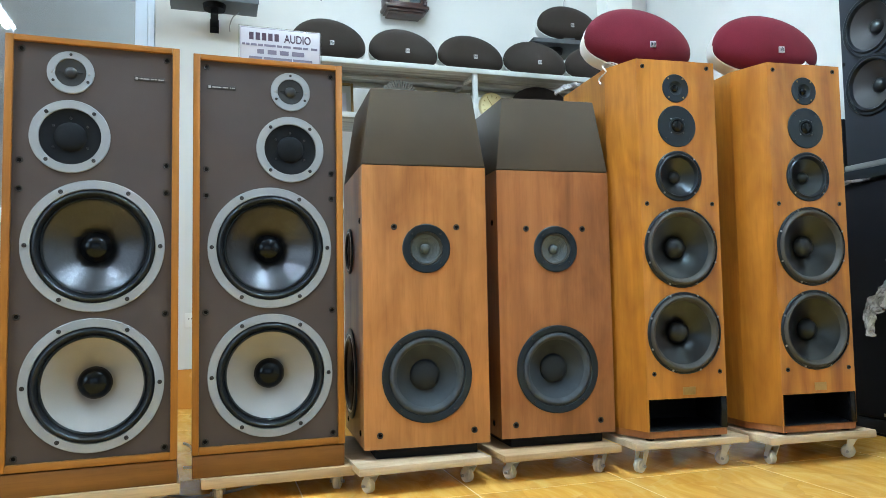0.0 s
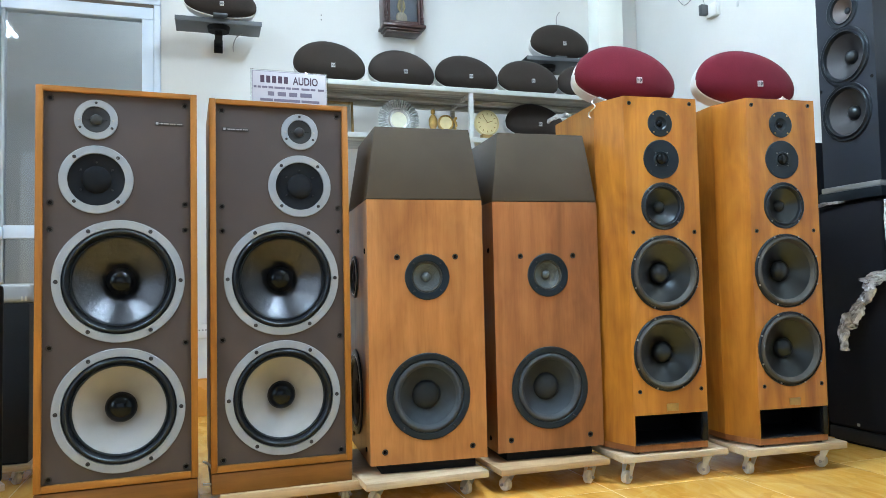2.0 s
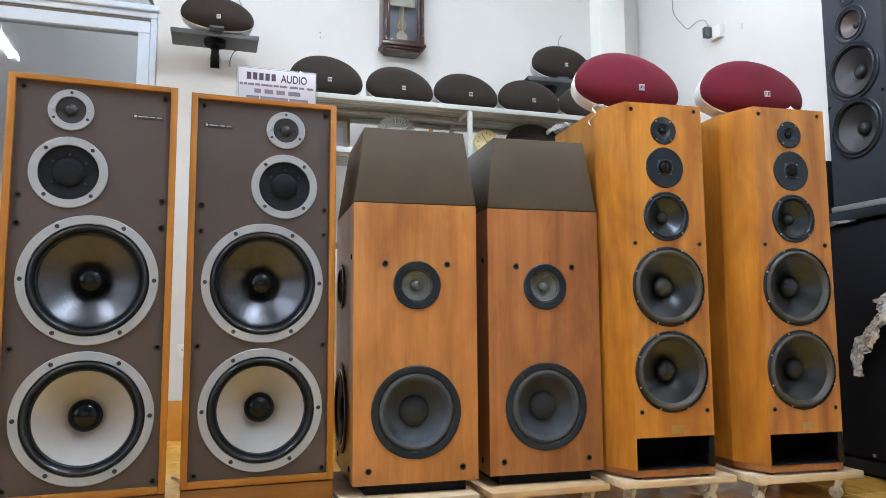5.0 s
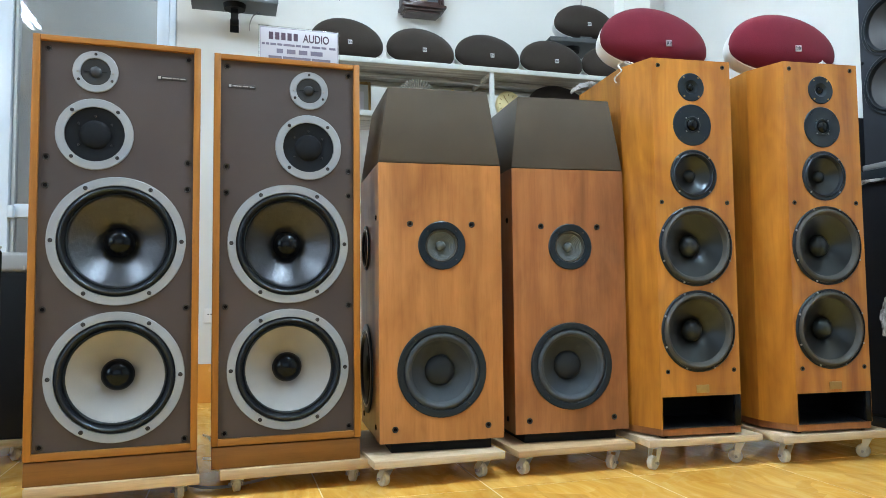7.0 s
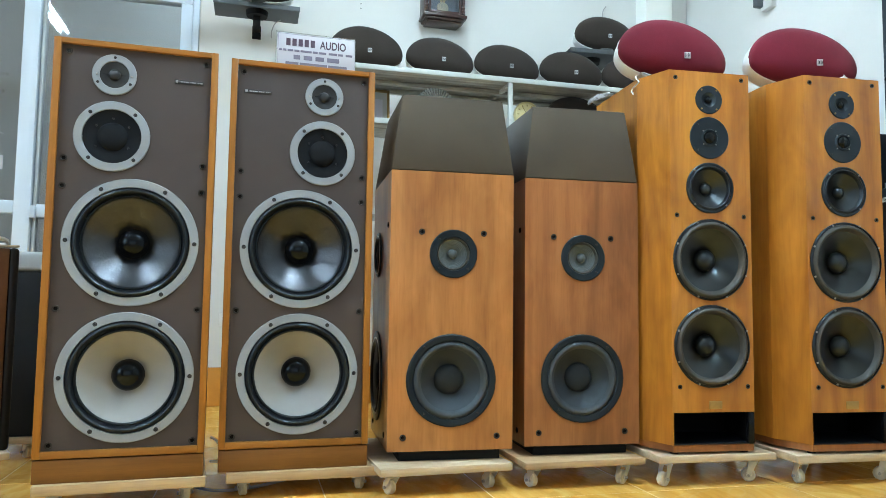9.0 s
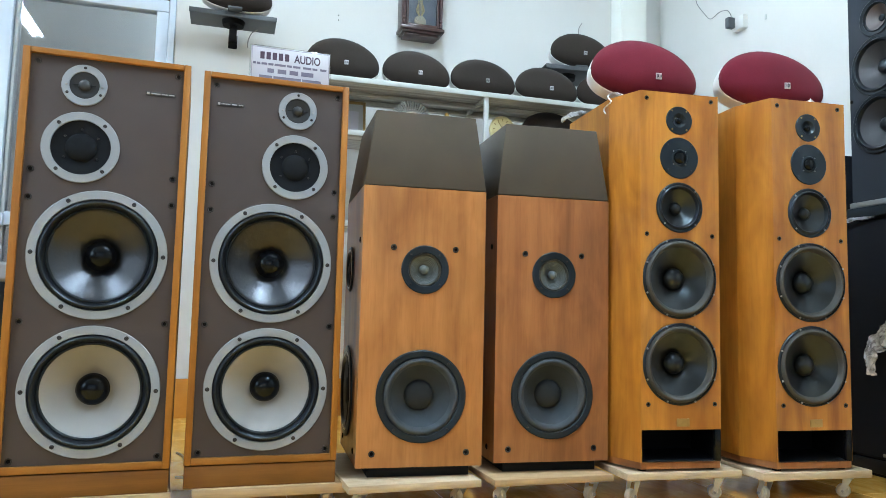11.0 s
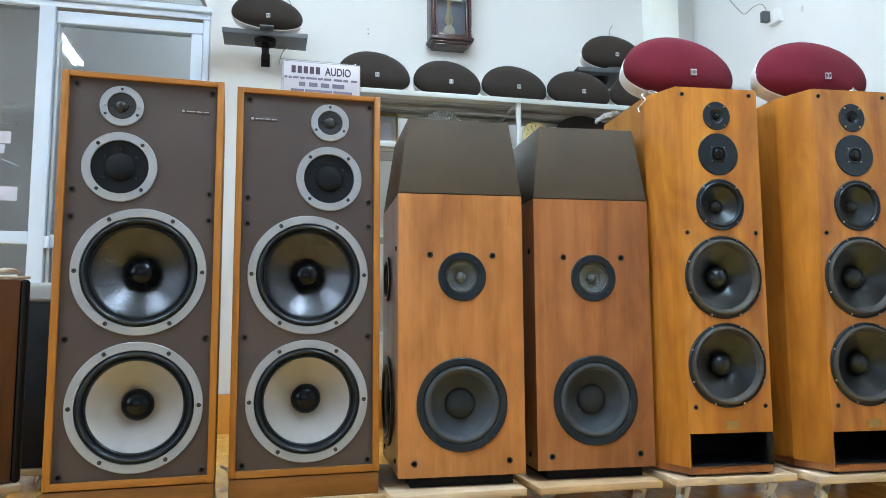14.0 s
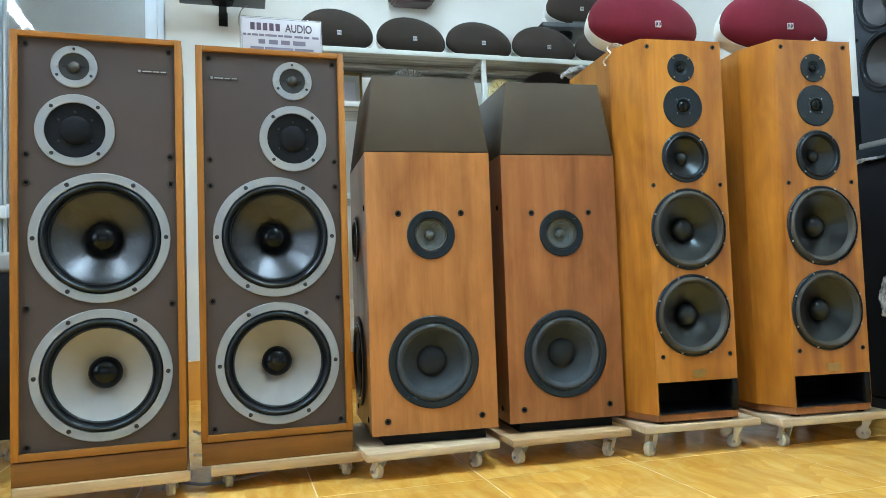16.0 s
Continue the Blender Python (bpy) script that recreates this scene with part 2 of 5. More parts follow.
M = {
    "wall": plain("white_wall_paint", (0.64, 0.64, 0.615), 0.75, var=0.045, scale=1.5, fine=90, bumps=0.15, spec=0.3),
    "cream": plain("cream_column_paint", (0.78, 0.80, 0.74), 0.7, var=0.03, scale=1.5, fine=90, bumps=0.15, spec=0.3),
    # The ceiling stays out of view; its grey holds the ambient light down.
    "ceiling": plain("low_bounce_ceiling_paint", (0.50, 0.50, 0.49), 0.85, var=0.02, scale=1.5, bumps=0.05, spec=0.2),
    # Unseen walls, kept dark so that little light bounces back from them.
    "unseen_wall": plain("dark_low_bounce_paint", (0.24, 0.225, 0.21), 0.8, var=0.08, scale=1.2, bumps=0.1, spec=0.2),
    "backroom": plain("grey_room_paint", (0.40, 0.405, 0.39), 0.8, var=0.06, scale=1.2, bumps=0.1, spec=0.2),
    "grout": plain("pale_grout", (0.76, 0.58, 0.28), 0.8, var=0.12, scale=20),
    "tile": tile_material(),
    "skirting": plain("orange_skirting_tile", (0.58, 0.25, 0.045), 0.25, var=0.12, scale=7, bumps=0.03),
    "alu": plain("white_powder_coated_aluminium", (0.58, 0.66, 0.75), 0.35, var=0.03, scale=4, bumps=0.04),
    "rubber_seal": plain("brown_gasket", (0.10, 0.08, 0.06), 0.7),
    "pane": glass("window_glass"),
    "wood_a": wood("teak_veneer", (0.245, 0.096, 0.011), (0.33, 0.133, 0.017), (0.385, 0.160, 0.024), 0.42, "z", 1.2),
    "wood_ah": wood("teak_veneer_across", (0.235, 0.092, 0.011), (0.315, 0.125, 0.017), (0.36, 0.150, 0.024), 0.42, "x", 1.2),
    "wood_ap": wood("dark_teak_veneer_across", (0.160, 0.062, 0.008), (0.205, 0.082, 0.012), (0.24, 0.100, 0.017), 0.45, "x", 1.2),
    "wood_b": wood("walnut_veneer", (0.29, 0.116, 0.033), (0.415, 0.175, 0.051), (0.49, 0.225, 0.073), 0.40, "z", 0.8, 0.35, 0.85, 1.0, 0.35, 0.2, 0.65),
    "wood_b2": wood("red_walnut_veneer", (0.20, 0.074, 0.024), (0.295, 0.114, 0.038), (0.355, 0.147, 0.053), 0.40, "z", 0.8, 0.35, 0.9, 1.0, 0.35, 0.2, 0.75),
    "wood_c": wood("cherry_veneer", (0.28, 0.096, 0.010), (0.43, 0.168, 0.019), (0.535, 0.240, 0.034), 0.32, "z", 0.5, 0.40, 1.0, 0.9, 0.9, 0.2, 0.85),
    "wood_d": wood("dark_walnut_veneer", (0.07, 0.0315, 0.0154), (0.112, 0.0525, 0.0252), (0.154, 0.077, 0.0385), 0.4, "z", 1.0),
    "baffle": plain("brown_grey_baffle_paint", (0.0440, 0.0328, 0.0318), 0.55, var=0.10, scale=8, fine=500, bumps=0.25),
    "flange": plain("grey_lacquered_flange", (0.250, 0.278, 0.312), 0.40, var=0.05, scale=15, fine=400, bumps=0.08),
    "rubber": plain("black_rubber_surround", (0.007, 0.0085, 0.0115), 0.36, var=0.1, scale=25, bumps=0.04, spec=0.33),
    "foam": plain("grey_foam_surround", (0.046, 0.052, 0.060), 0.65, var=0.14, scale=25, bumps=0.2, spec=0.25),
    "cone_black": plain("glossy_doped_cone", (0.0045, 0.0047, 0.0055), 0.38, var=0.06, scale=14, fine=120, bumps=0.5, spec=0.85),
    "cone_pale": plain("pale_grey_felted_cone", (0.268, 0.268, 0.266), 0.7, var=0.06, scale=10, fine=300, bumps=0.15),
    "cone_grey": plain("dark_grey_paper_cone", (0.025, 0.030, 0.036), 0.60, var=0.15, scale=12, fine=200, bumps=0.2, spec=0.3),
    "cone_silver": plain("grey_fluted_cone", (0.080, 0.094, 0.098), 0.40, var=0.12, scale=12, fine=200, bumps=0.1, spec=0.5),
    "cone_brown": plain("brown_grey_poly_cone", (0.0060, 0.0054, 0.0050), 0.33, var=0.06, scale=9, fine=150, bumps=0.03, spec=0.66),
    "cone_mauve": plain("mauve_grey_paper_cone", (0.024, 0.024, 0.027), 0.55, var=0.1, scale=12, fine=200, bumps=0.1, spec=0.35),
    "slate": plain("slate_black_vinyl", (0.014, 0.0185, 0.027), 0.5, var=0.12, scale=6, fine=160, bumps=0.2, spec=0.35),
    "cone_rose": plain("faded_rose_grey_cone", (0.075, 0.060, 0.056), 0.5, var=0.1, scale=12),
    "cap": plain("glossy_black_dust_cap", (0.004, 0.004, 0.005), 0.22, var=0.1, scale=20, bumps=0.02, spec=0.25),
    "cap_grey": plain("satin_grey_dust_cap", (0.017, 0.020, 0.024), 0.6, var=0.1, scale=20, bumps=0.05, spec=0.25),
    "cap_soft": plain("satin_black_dust_cap", (0.010, 0.0105, 0.012), 0.31, var=0.15, scale=20, bumps=0.02, spec=0.5),
    "roll": plain("grey_bloomed_rubber_roll", (0.046, 0.046, 0.042), 0.60, var=0.15, scale=18, bumps=0.05, spec=0.35),
    "mesh": fabric("black_driver_gauze", (0.0038, 0.0056, 0.0088), 0.85, 700, 0.0),
    "dome": plain("black_silk_dome", (0.0095, 0.0110, 0.0135), 0.5, var=0.1, scale=30),
    "plate_black": plain("satin_black_plate", (0.011, 0.016, 0.022), 0.34, var=0.1, scale=14, fine=500, bumps=0.04, spec=0.3),
    "black": plain("black_paint", (0.004, 0.004, 0.0045), 0.6, var=0.2, scale=10, spec=0.2),
    "ash": plain("black_ash_vinyl", (0.0075, 0.0090, 0.0125), 0.50, var=0.15, scale=6, fine=160, bumps=0.2, spec=0.25),
    "grille_black": fabric("black_grille_cloth", (0.0075, 0.0080, 0.0115), 0.95, 800, 0.0),
    "grille_grey": fabric("grey_grille_cloth", (0.016, 0.0180, 0.021), 0.9, 800, 0.15),
    "head": fabric("taupe_grille_cloth", (0.0650, 0.0522, 0.0385), 0.95, 900, 0.1),
    "egg_cloth": fabric("dark_brown_grille_cloth", (0.031, 0.0235, 0.0195), 0.9, 330, 0.06),
    "red_cloth": fabric("burgundy_grille_cloth", (0.114, 0.007, 0.0185), 0.9, 330, 0.06),
    "egg_shell": plain("white_plastic_shell", (0.72, 0.73, 0.72), 0.35, var=0.03, scale=6, bumps=0.02),
    "silver": plain("brushed_silver", (0.62, 0.62, 0.60), 0.32, metal=0.8, var=0.08, scale=30),
    "badge_silver": plain("dulled_silver_badge", (0.50, 0.50, 0.50), 0.45, metal=0.3, var=0.08, scale=30),
    "bolt": plain("dark_screw_metal", (0.022, 0.022, 0.025), 0.30, metal=0.5, var=0.2, scale=60),
    "bright_bolt": plain("bright_screw_metal", (0.34, 0.34, 0.34), 0.38, metal=0.9, var=0.1, scale=60),
    "brass": plain("tarnished_brass", (0.36, 0.24, 0.09), 0.38, metal=0.75, var=0.15, scale=30),
    "gold": plain("gilded_resin", (0.55, 0.36, 0.11), 0.35, metal=0.6, var=0.25, scale=40),
    "steel": plain("zinc_plated_steel", (0.58, 0.58, 0.55), 0.38, metal=0.6, var=0.12, scale=25),
    # Steel with streaky reflections and their warm tone painted into the colour.
    "shelf_steel": wood("shelf_reflection_streaks", (0.22, 0.205, 0.17), (0.45, 0.425, 0.365), (0.67, 0.65, 0.585), 0.28, "x", 1.6, 0.4, 1.6, 0.5),
    "shelf_white": plain("white_shelf_edge", (0.50, 0.53, 0.51), 0.4, var=0.04, scale=8),
    "nylon": plain("worn_cream_nylon_wheel", (0.58, 0.55, 0.46), 0.5, var=0.2, scale=40, bumps=0.15),
    "ply": wood("raw_pine_board", (0.38, 0.255, 0.13), (0.48, 0.335, 0.180), (0.56, 0.41, 0.24), 0.6, "x", 0.8, 0.0),
    "white_board": wood("whitewashed_board", (0.50, 0.39, 0.25), (0.60, 0.48, 0.325), (0.67, 0.56, 0.40), 0.6, "x", 0.8, 0.0),
    "paper": plain("white_printed_card", (0.455, 0.45, 0.50), 0.45, var=0.02, scale=6, bumps=0.02),
    "notice": plain("greyed_notice_paper", (0.50, 0.50, 0.56), 0.5, var=0.08, scale=14, bumps=0.02),
    "faded_ink": plain("faded_lettering", (0.24, 0.24, 0.225), 0.7, var=0.1, scale=30),
    "pale_cable": plain("clear_cable_sheath", (0.80, 0.76, 0.66), 0.3, var=0.10, scale=40),
    "ink": plain("maroon_ink", (0.045, 0.020, 0.045), 0.5, var=0.05),
    "ink_blue": plain("violet_ink", (0.13, 0.115, 0.165), 0.5, var=0.05),
    "badge_plate": plain("dark_badge_plate", (0.016, 0.014, 0.014), 0.5, var=0.08, scale=30),
    "badge_ink": plain("pale_badge_print", (0.34, 0.34, 0.34), 0.5, var=0.05),
    "mahogany": wood("dark_mahogany", (0.027, 0.0110, 0.0098), (0.043, 0.0170, 0.0145), (0.068, 0.027, 0.022), 0.3, "z", 1.5, 0.4),
    "dial": plain("yellowed_dial_paper", (0.82, 0.81, 0.64), 0.5, var=0.08, scale=20),
    "clock_back": plain("slate_clock_backboard", (0.27, 0.33, 0.40), 0.5, var=0.12, scale=8),
    "gold_dial": plain("gold_dial", (0.78, 0.68, 0.36), 0.4, metal=0.2, var=0.08, scale=20),
    "crystal": glass("cut_crystal", (0.93, 0.96, 0.95), 0.05, 1.7),
    "crystal_rim": plain("frosted_crystal", (0.50, 0.52, 0.51), 0.15, var=0.12, scale=60, fine=120, bumps=0.6, spec=0.9),
    "film": film_material(),
    "cable": plain("grey_cable_sheath", (0.32, 0.32, 0.31), 0.5),
    "cable_dark": plain("dark_cable_sheath", (0.22, 0.23, 0.23), 0.5),
    "white_plastic": plain("white_plastic", (0.72, 0.72, 0.70), 0.35, var=0.04),
    "grey_plastic": plain("light_grey_plastic", (0.40, 0.42, 0.43), 0.45, var=0.05),
    "foot_grey": plain("mid_grey_plastic", (0.20, 0.205, 0.205), 0.5, var=0.06),
    "bracket": plain("grey_bracket_paint", (0.0578, 0.0646, 0.0714), 0.45, var=0.08),
    "tube": emitter("fluorescent_tube", (0.675, 0.84, 1.0), TUBE_STRENGTH),
    "socket_rim": plain("worn_socket_rim", (0.009, 0.008, 0.0075), 0.40, var=0.2, scale=60, spec=0.5, bumps=0),
    "socket": plain("dark_socket_and_hole_shade", (0.003, 0.003, 0.003), 0.8, var=0.1, scale=30, spec=0.1, bumps=0),
}

# bluish reflections are painted into the specular tint of cones, rubber, foam and plates
for key in ("cone_black", "cone_brown", "rubber", "plate_black", "cap", "cap_soft", "cap_grey", "cone_grey", "cone_silver", "foam"):
    M[key].node_tree.nodes["Principled BSDF"].inputs["Specular Tint"].default_value = (0.74, 0.90, 1.0, 1)

# the glossy black cones get a weaker painted blue in their reflections
M["cone_black"].node_tree.nodes["Principled BSDF"].inputs["Specular Tint"].default_value = (0.84, 0.90, 1.0, 1)

# ---- mesh helpers ----


def finish(name, bm, material, smooth=True):
    me = bpy.data.meshes.new(name)
    bmesh.ops.recalc_face_normals(bm, faces=bm.faces)
    bm.to_mesh(me)
    bm.free()
    if smooth:
        me.polygons.foreach_set("use_smooth", [True] * len(me.polygons))
        me.set_sharp_from_angle(angle=radians(32))
    me.materials.append(M[material])
    return me


def part(name, bm, material, parent, label="", loc=None, smooth=True):
    """A bmesh as one mesh object under a thing or a part."""
    return piece(name, finish(name, bm, material, smooth), parent, label, loc)


def piece(name, me, parent, label="", loc=None):
    """An object on a mesh that others may share."""
    ob = new(name, me)
    ob.parent = parent
    if loc is not None:
        ob.matrix_basis = loc if isinstance(loc, Matrix) else Matrix.Translation(loc)
    return tagged(ob, label) if label else ob


def thing(name, label, category, m=None, group="", kind=""):
    """An Empty at a thing's base."""
    ob = new(name)
    ob.empty_display_size = 0.05
    if m is not None:
        ob.matrix_basis = m
    return tagged(ob, label, category, group, kind)


def solid(name, bm, material, label, category, m=None, group="", kind=""):
    """A thing of one mesh."""
    ob = new(name, finish(name, bm, material))
    if m is not None:
        ob.matrix_basis = m
    return tagged(ob, label, category, group, kind)


def box(x0, x1, y0, y1, z0, z1, bevel=0.0, seg=2, bm=None):
    out = bmesh.new()
    vs = [out.verts.new(p) for p in ((x0, y0, z0), (x1, y0, z0), (x1, y1, z0), (x0, y1, z0), (x0, y0, z1), (x1, y0, z1), (x1, y1, z1), (x0, y1, z1))]
    for f in ((0, 3, 2, 1), (4, 5, 6, 7), (0, 1, 5, 4), (1, 2, 6, 5), (2, 3, 7, 6), (3, 0, 4, 7)):
        out.faces.new([vs[i] for i in f])
    if bevel:
        bmesh.ops.bevel(out, geom=list(out.edges), offset=bevel, segments=seg, affect="EDGES", profile=0.5)
    if bm is None:
        return out
    return join(bm, out)


def join(bm, other, m=None):
    """Moves the geometry of other into bm."""
    table = {}
    for v in other.verts:
        table[v] = bm.verts.new(m @ v.co if m else v.co)
    for f in other.faces:
        bm.faces.new([table[v] for v in f.verts])
    other.free()
    return bm


def prism(pts, z0, z1, bevel=0.0, seg=2, taper=None):
    """An upright prism over a ground polygon; taper gives another polygon for the top."""
    bm = bmesh.new()
    lo = [bm.verts.new((x, y, z0)) for x, y in pts]
    hi = [bm.verts.new((x, y, z1)) for x, y in (taper or pts)]
    n = len(pts)
    bm.faces.new(lo[::-1])
    bm.faces.new(hi)
    for i in range(n):
        bm.faces.new((lo[i], lo[(i + 1) % n], hi[(i + 1) % n], hi[i]))
    if bevel:
        bmesh.ops.bevel(bm, geom=list(bm.edges), offset=bevel, segments=seg, affect="EDGES", profile=0.5)
    return bm


def lathe(profile, n=48, m=None, squash=1.0):
    """Turns (radius, outward) pairs about the axis that points out of a cabinet's front (-y)."""
    bm = bmesh.new()
    rings = []
    for r, d in profile:
        if r < 1e-6:
            rings.append([bm.verts.new((0, -d, 0))])
        else:
            rings.append([bm.verts.new((r * math.cos(2 * math.pi * k / n), -d, r * squash * math.sin(2 * math.pi * k / n))) for k in range(n)])
    for a, b in zip(rings, rings[1:]):
        for k in range(n):
            q = [a[k % len(a)], a[(k + 1) % len(a)], b[(k + 1) % len(b)], b[k % len(b)]]
            q = [v for i, v in enumerate(q) if v not in q[:i]]
            if len(q) > 2:
                bm.faces.new(q)
    if m:
        bm.transform(m)
    return bm


def arc(r0, d0, r1, d1, bulge, n=6):
    """A rounded roll from one (radius, outward) point to another."""
    return [(r0 + (r1 - r0) * k / n, d0 + (d1 - d0) * k / n + bulge * math.sin(math.pi * k / n)) for k in range(n + 1)]


def cap(r, d, rise, n=6):
    """A dome of radius r that starts at depth d and rises outward."""
    return [(r * math.cos(math.pi / 2 * k / n), d + rise * math.sin(math.pi / 2 * k / n)) for k in range(n)] + [(0, d + rise)]


def tube(pts, r, n=8, m=None):
    """A round bar along points."""
    bm = bmesh.new()
    pts = [Vector(p) for p in pts]
    rings = []
    up = Vector((0, 0, 1))
    for i, p in enumerate(pts):
        d = (pts[min(i + 1, len(pts) - 1)] - pts[max(i - 1, 0)]).normalized()
        a = d.cross(up if abs(d.z) < 0.95 else Vector((1, 0, 0))).normalized()
        b = d.cross(a)
        rings.append([bm.verts.new(p + r * (math.cos(2 * math.pi * k / n) * a + math.sin(2 * math.pi * k / n) * b)) for k in range(n)])
    for a, b in zip(rings, rings[1:]):
        for k in range(n):
            bm.faces.new((a[k], a[(k + 1) % n], b[(k + 1) % n], b[k]))
    bm.faces.new(rings[0][::-1])
    bm.faces.new(rings[-1])
    if m:
        bm.transform(m)
    return bm


def spline(pts, n=8):
    """A smooth line through points (Catmull-Rom)."""
    pts = [Vector(p) for p in pts]
    out = []
    for i in range(len(pts) - 1):
        p0, p1, p2, p3 = pts[max(i - 1, 0)], pts[i], pts[i + 1], pts[min(i + 2, len(pts) - 1)]
        for k in range(n):
            t = k / n
            out.append(0.5 * ((2 * p1) + (p2 - p0) * t + (2 * p0 - 5 * p1 + 4 * p2 - p3) * t * t + (3 * p1 - p0 - 3 * p2 + p3) * t ** 3))
    return out + [pts[-1]]


def holed_panel(x0, x1, z0, z1, holes, y, thick, n=40):
    """A flat front with round holes through it: bands one above the other, each with one hole (x, z, r). The front lies at y."""
    bm = bmesh.new()
    holes = sorted(holes, key=lambda h: h[1])
    cuts = [z0] + [((a[1] + a[2]) + (b[1] - b[2])) / 2 for a, b in zip(holes, holes[1:])] + [z1]
    for (hx, hz, hr), lo, hi in zip(holes, cuts, cuts[1:]):
        angles = [2 * math.pi * k / n for k in range(n)] + [math.atan2(zz - hz, xx - hx) % (2 * math.pi) for xx in (x0, x1) for zz in (lo, hi)]
        angles = sorted(angles)
        inner, outer, deep = [], [], []
        for a in angles:
            c, s = math.cos(a), math.sin(a)
            k = min(((x1 if c > 0 else x0) - hx) / c if abs(c) > 1e-9 else 9, ((hi if s > 0 else lo) - hz) / s if abs(s) > 1e-9 else 9)
            outer.append(bm.verts.new((hx + k * c, y, hz + k * s)))
            inner.append(bm.verts.new((hx + hr * c, y, hz + hr * s)))
            deep.append(bm.verts.new((hx + hr * c, y + thick, hz + hr * s)))
        m = len(angles)
        for i in range(m):
            j = (i + 1) % m
            bm.faces.new((inner[i], outer[i], outer[j], inner[j]))
            bm.faces.new((deep[i], inner[i], inner[j], deep[j]))
    bmesh.ops.remove_doubles(bm, verts=bm.verts, dist=1e-5)
    return bm


def at_angle(r, deg):
    return r * math.cos(radians(deg)), r * math.sin(radians(deg))


SHARED = {}


def shared(key, make, material):
    """A mesh that alike pieces share."""
    if key not in SHARED:
        SHARED[key] = finish(key.split("|")[0], make(), material)
    return SHARED[key]


def screw_mesh(r, material):
    return shared(f"screw|{r}|{material}", lambda: lathe([(r, -0.001), (r, 0.0008), (r * 0.8, 0.0016), (r * 0.45, 0.0016), (r * 0.38, 0.0004), (0, 0.0004)], 12), material)


def socket_mesh(r):
    return shared(f"grille_socket|{r}", lambda: lathe([(r, -0.001), (r, 0.001), (r * 0.82, 0.0022), (r * 0.6, 0.0016), (r * 0.55, 0.0003), (r * 0.2, 0.0003), (0, 0.0008)], 16), "socket")


def sockets(parent, r, at, y=0.0):
    """Grille sockets of the wooden fronts: a worn rim round a dark disc that stands in for the shade of the hole."""
    rim = shared(f"grille_socket|rim{r}", lambda: lathe([(r, -0.001), (r, 0.0012), (r * 0.85, 0.0022), (r * 0.62, 0.0014), (r * 0.56, -0.001)], 18), "socket_rim")
    hole = shared(f"hole|{r}", lambda: lathe([(r * 0.57, 0.0004), (r * 0.2, 0.0002), (0, 0.0002)], 14), "socket")
    for u, z in at:
        o = piece("grille_socket", rim, parent, "", (u, y, z))
        piece("hole", hole, o)


def driver(parent, name, u, z, front, flange, flange_mat, surround, surround_mat, cone, cone_mat, dust, dust_mat, screws=(), screw_r=0.005, screw_ring=0.0, screw_mat="bolt", label="", cone_label=""):
    """A loudspeaker unit: flange, then surround, cone, dust cap and screws as its pieces. Profiles are (radius, outward)."""
    pos = Matrix.Translation((u, front, z))
    fl = piece(name, shared(f"{name}|f{flange[0]}{flange_mat}", lambda: lathe(flange, 64), flange_mat), parent, label, pos)
    for nm, prof, mt in (("surround", surround, surround_mat), ("cone", cone, cone_mat), ("dust_cap", dust, dust_mat)):
        if prof:
            piece(nm, shared(f"{nm}|{prof[0]}{prof[-1]}{mt}", lambda: lathe(prof, 56), mt), fl, cone_label if nm == "cone" else "")
    for deg in screws:
        a, b = at_angle(screw_ring, deg)
        piece("screw", screw_mesh(screw_r, screw_mat), fl, "", (a, -max(d for r, d in flange if abs(r - screw_ring) < 0.03), b))
    return fl

# ---- the room ----


def wall_with_openings(name, x0, x1, z0, z1, y0, y1, holes, label):
    """A wall along x, built in blocks round rectangular openings (x0, x1, z0, z1)."""
    bm = bmesh.new()
    xs = sorted({x0, x1, *[v for h in holes for v in h[:2]]})
    for a, b in zip(xs, xs[1:]):
        spans = sorted((h[2], h[3]) for h in holes if h[0] <= a and b <= h[1])
        lo = z0
        for s, e in spans + [(z1, z1)]:
            if s - lo > 1e-4:
                box(a, b, y0, y1, lo, s, bm=bm)
            lo = e
    bmesh.ops.remove_doubles(bm, verts=bm.verts, dist=1e-5)
    return solid(name, bm, "unseen_wall", label, "wall", kind="structure")


floor_slab = solid("floor", box(WALL_L - 0.2, WALL_R + 0.2, WALL_F - 0.2, WALL_Y + 0.2, FLOOR - 0.15, FLOOR - 0.0008), "grout",
                   "glazed ochre ceramic floor tiles with pale grout", "floor", kind="structure")
ceiling = solid("ceiling", box(WALL_L - 0.2, WALL_R + 0.2, WALL_F - 0.2, WALL_Y + 0.2, CEIL, CEIL + 0.12), "ceiling", "plain grey ceiling, unseen, toned down to cut bounced light", "ceiling", kind="structure")

# The glazed opening in the rear wall: a door with a rail above it and an arched light.
OPEN_X0, OPEN_X1, RAIL_Z = -2.30, -0.083, 2.15
ARCH_R, ARCH_LEAN = 0.45, radians(17)


def arch_edge():
    """The rounded haunch over the right end of the rail, from the rail up to the flat soffit."""
    angles = [ARCH_LEAN + (math.pi / 2 - ARCH_LEAN) * k / 14 for k in range(15)]
    return [(OPEN_X1 - 0.013 - ARCH_R * (math.cos(ARCH_LEAN) - math.cos(a)), RAIL_Z + ARCH_R * (math.sin(a) - math.sin(ARCH_LEAN))) for a in angles]



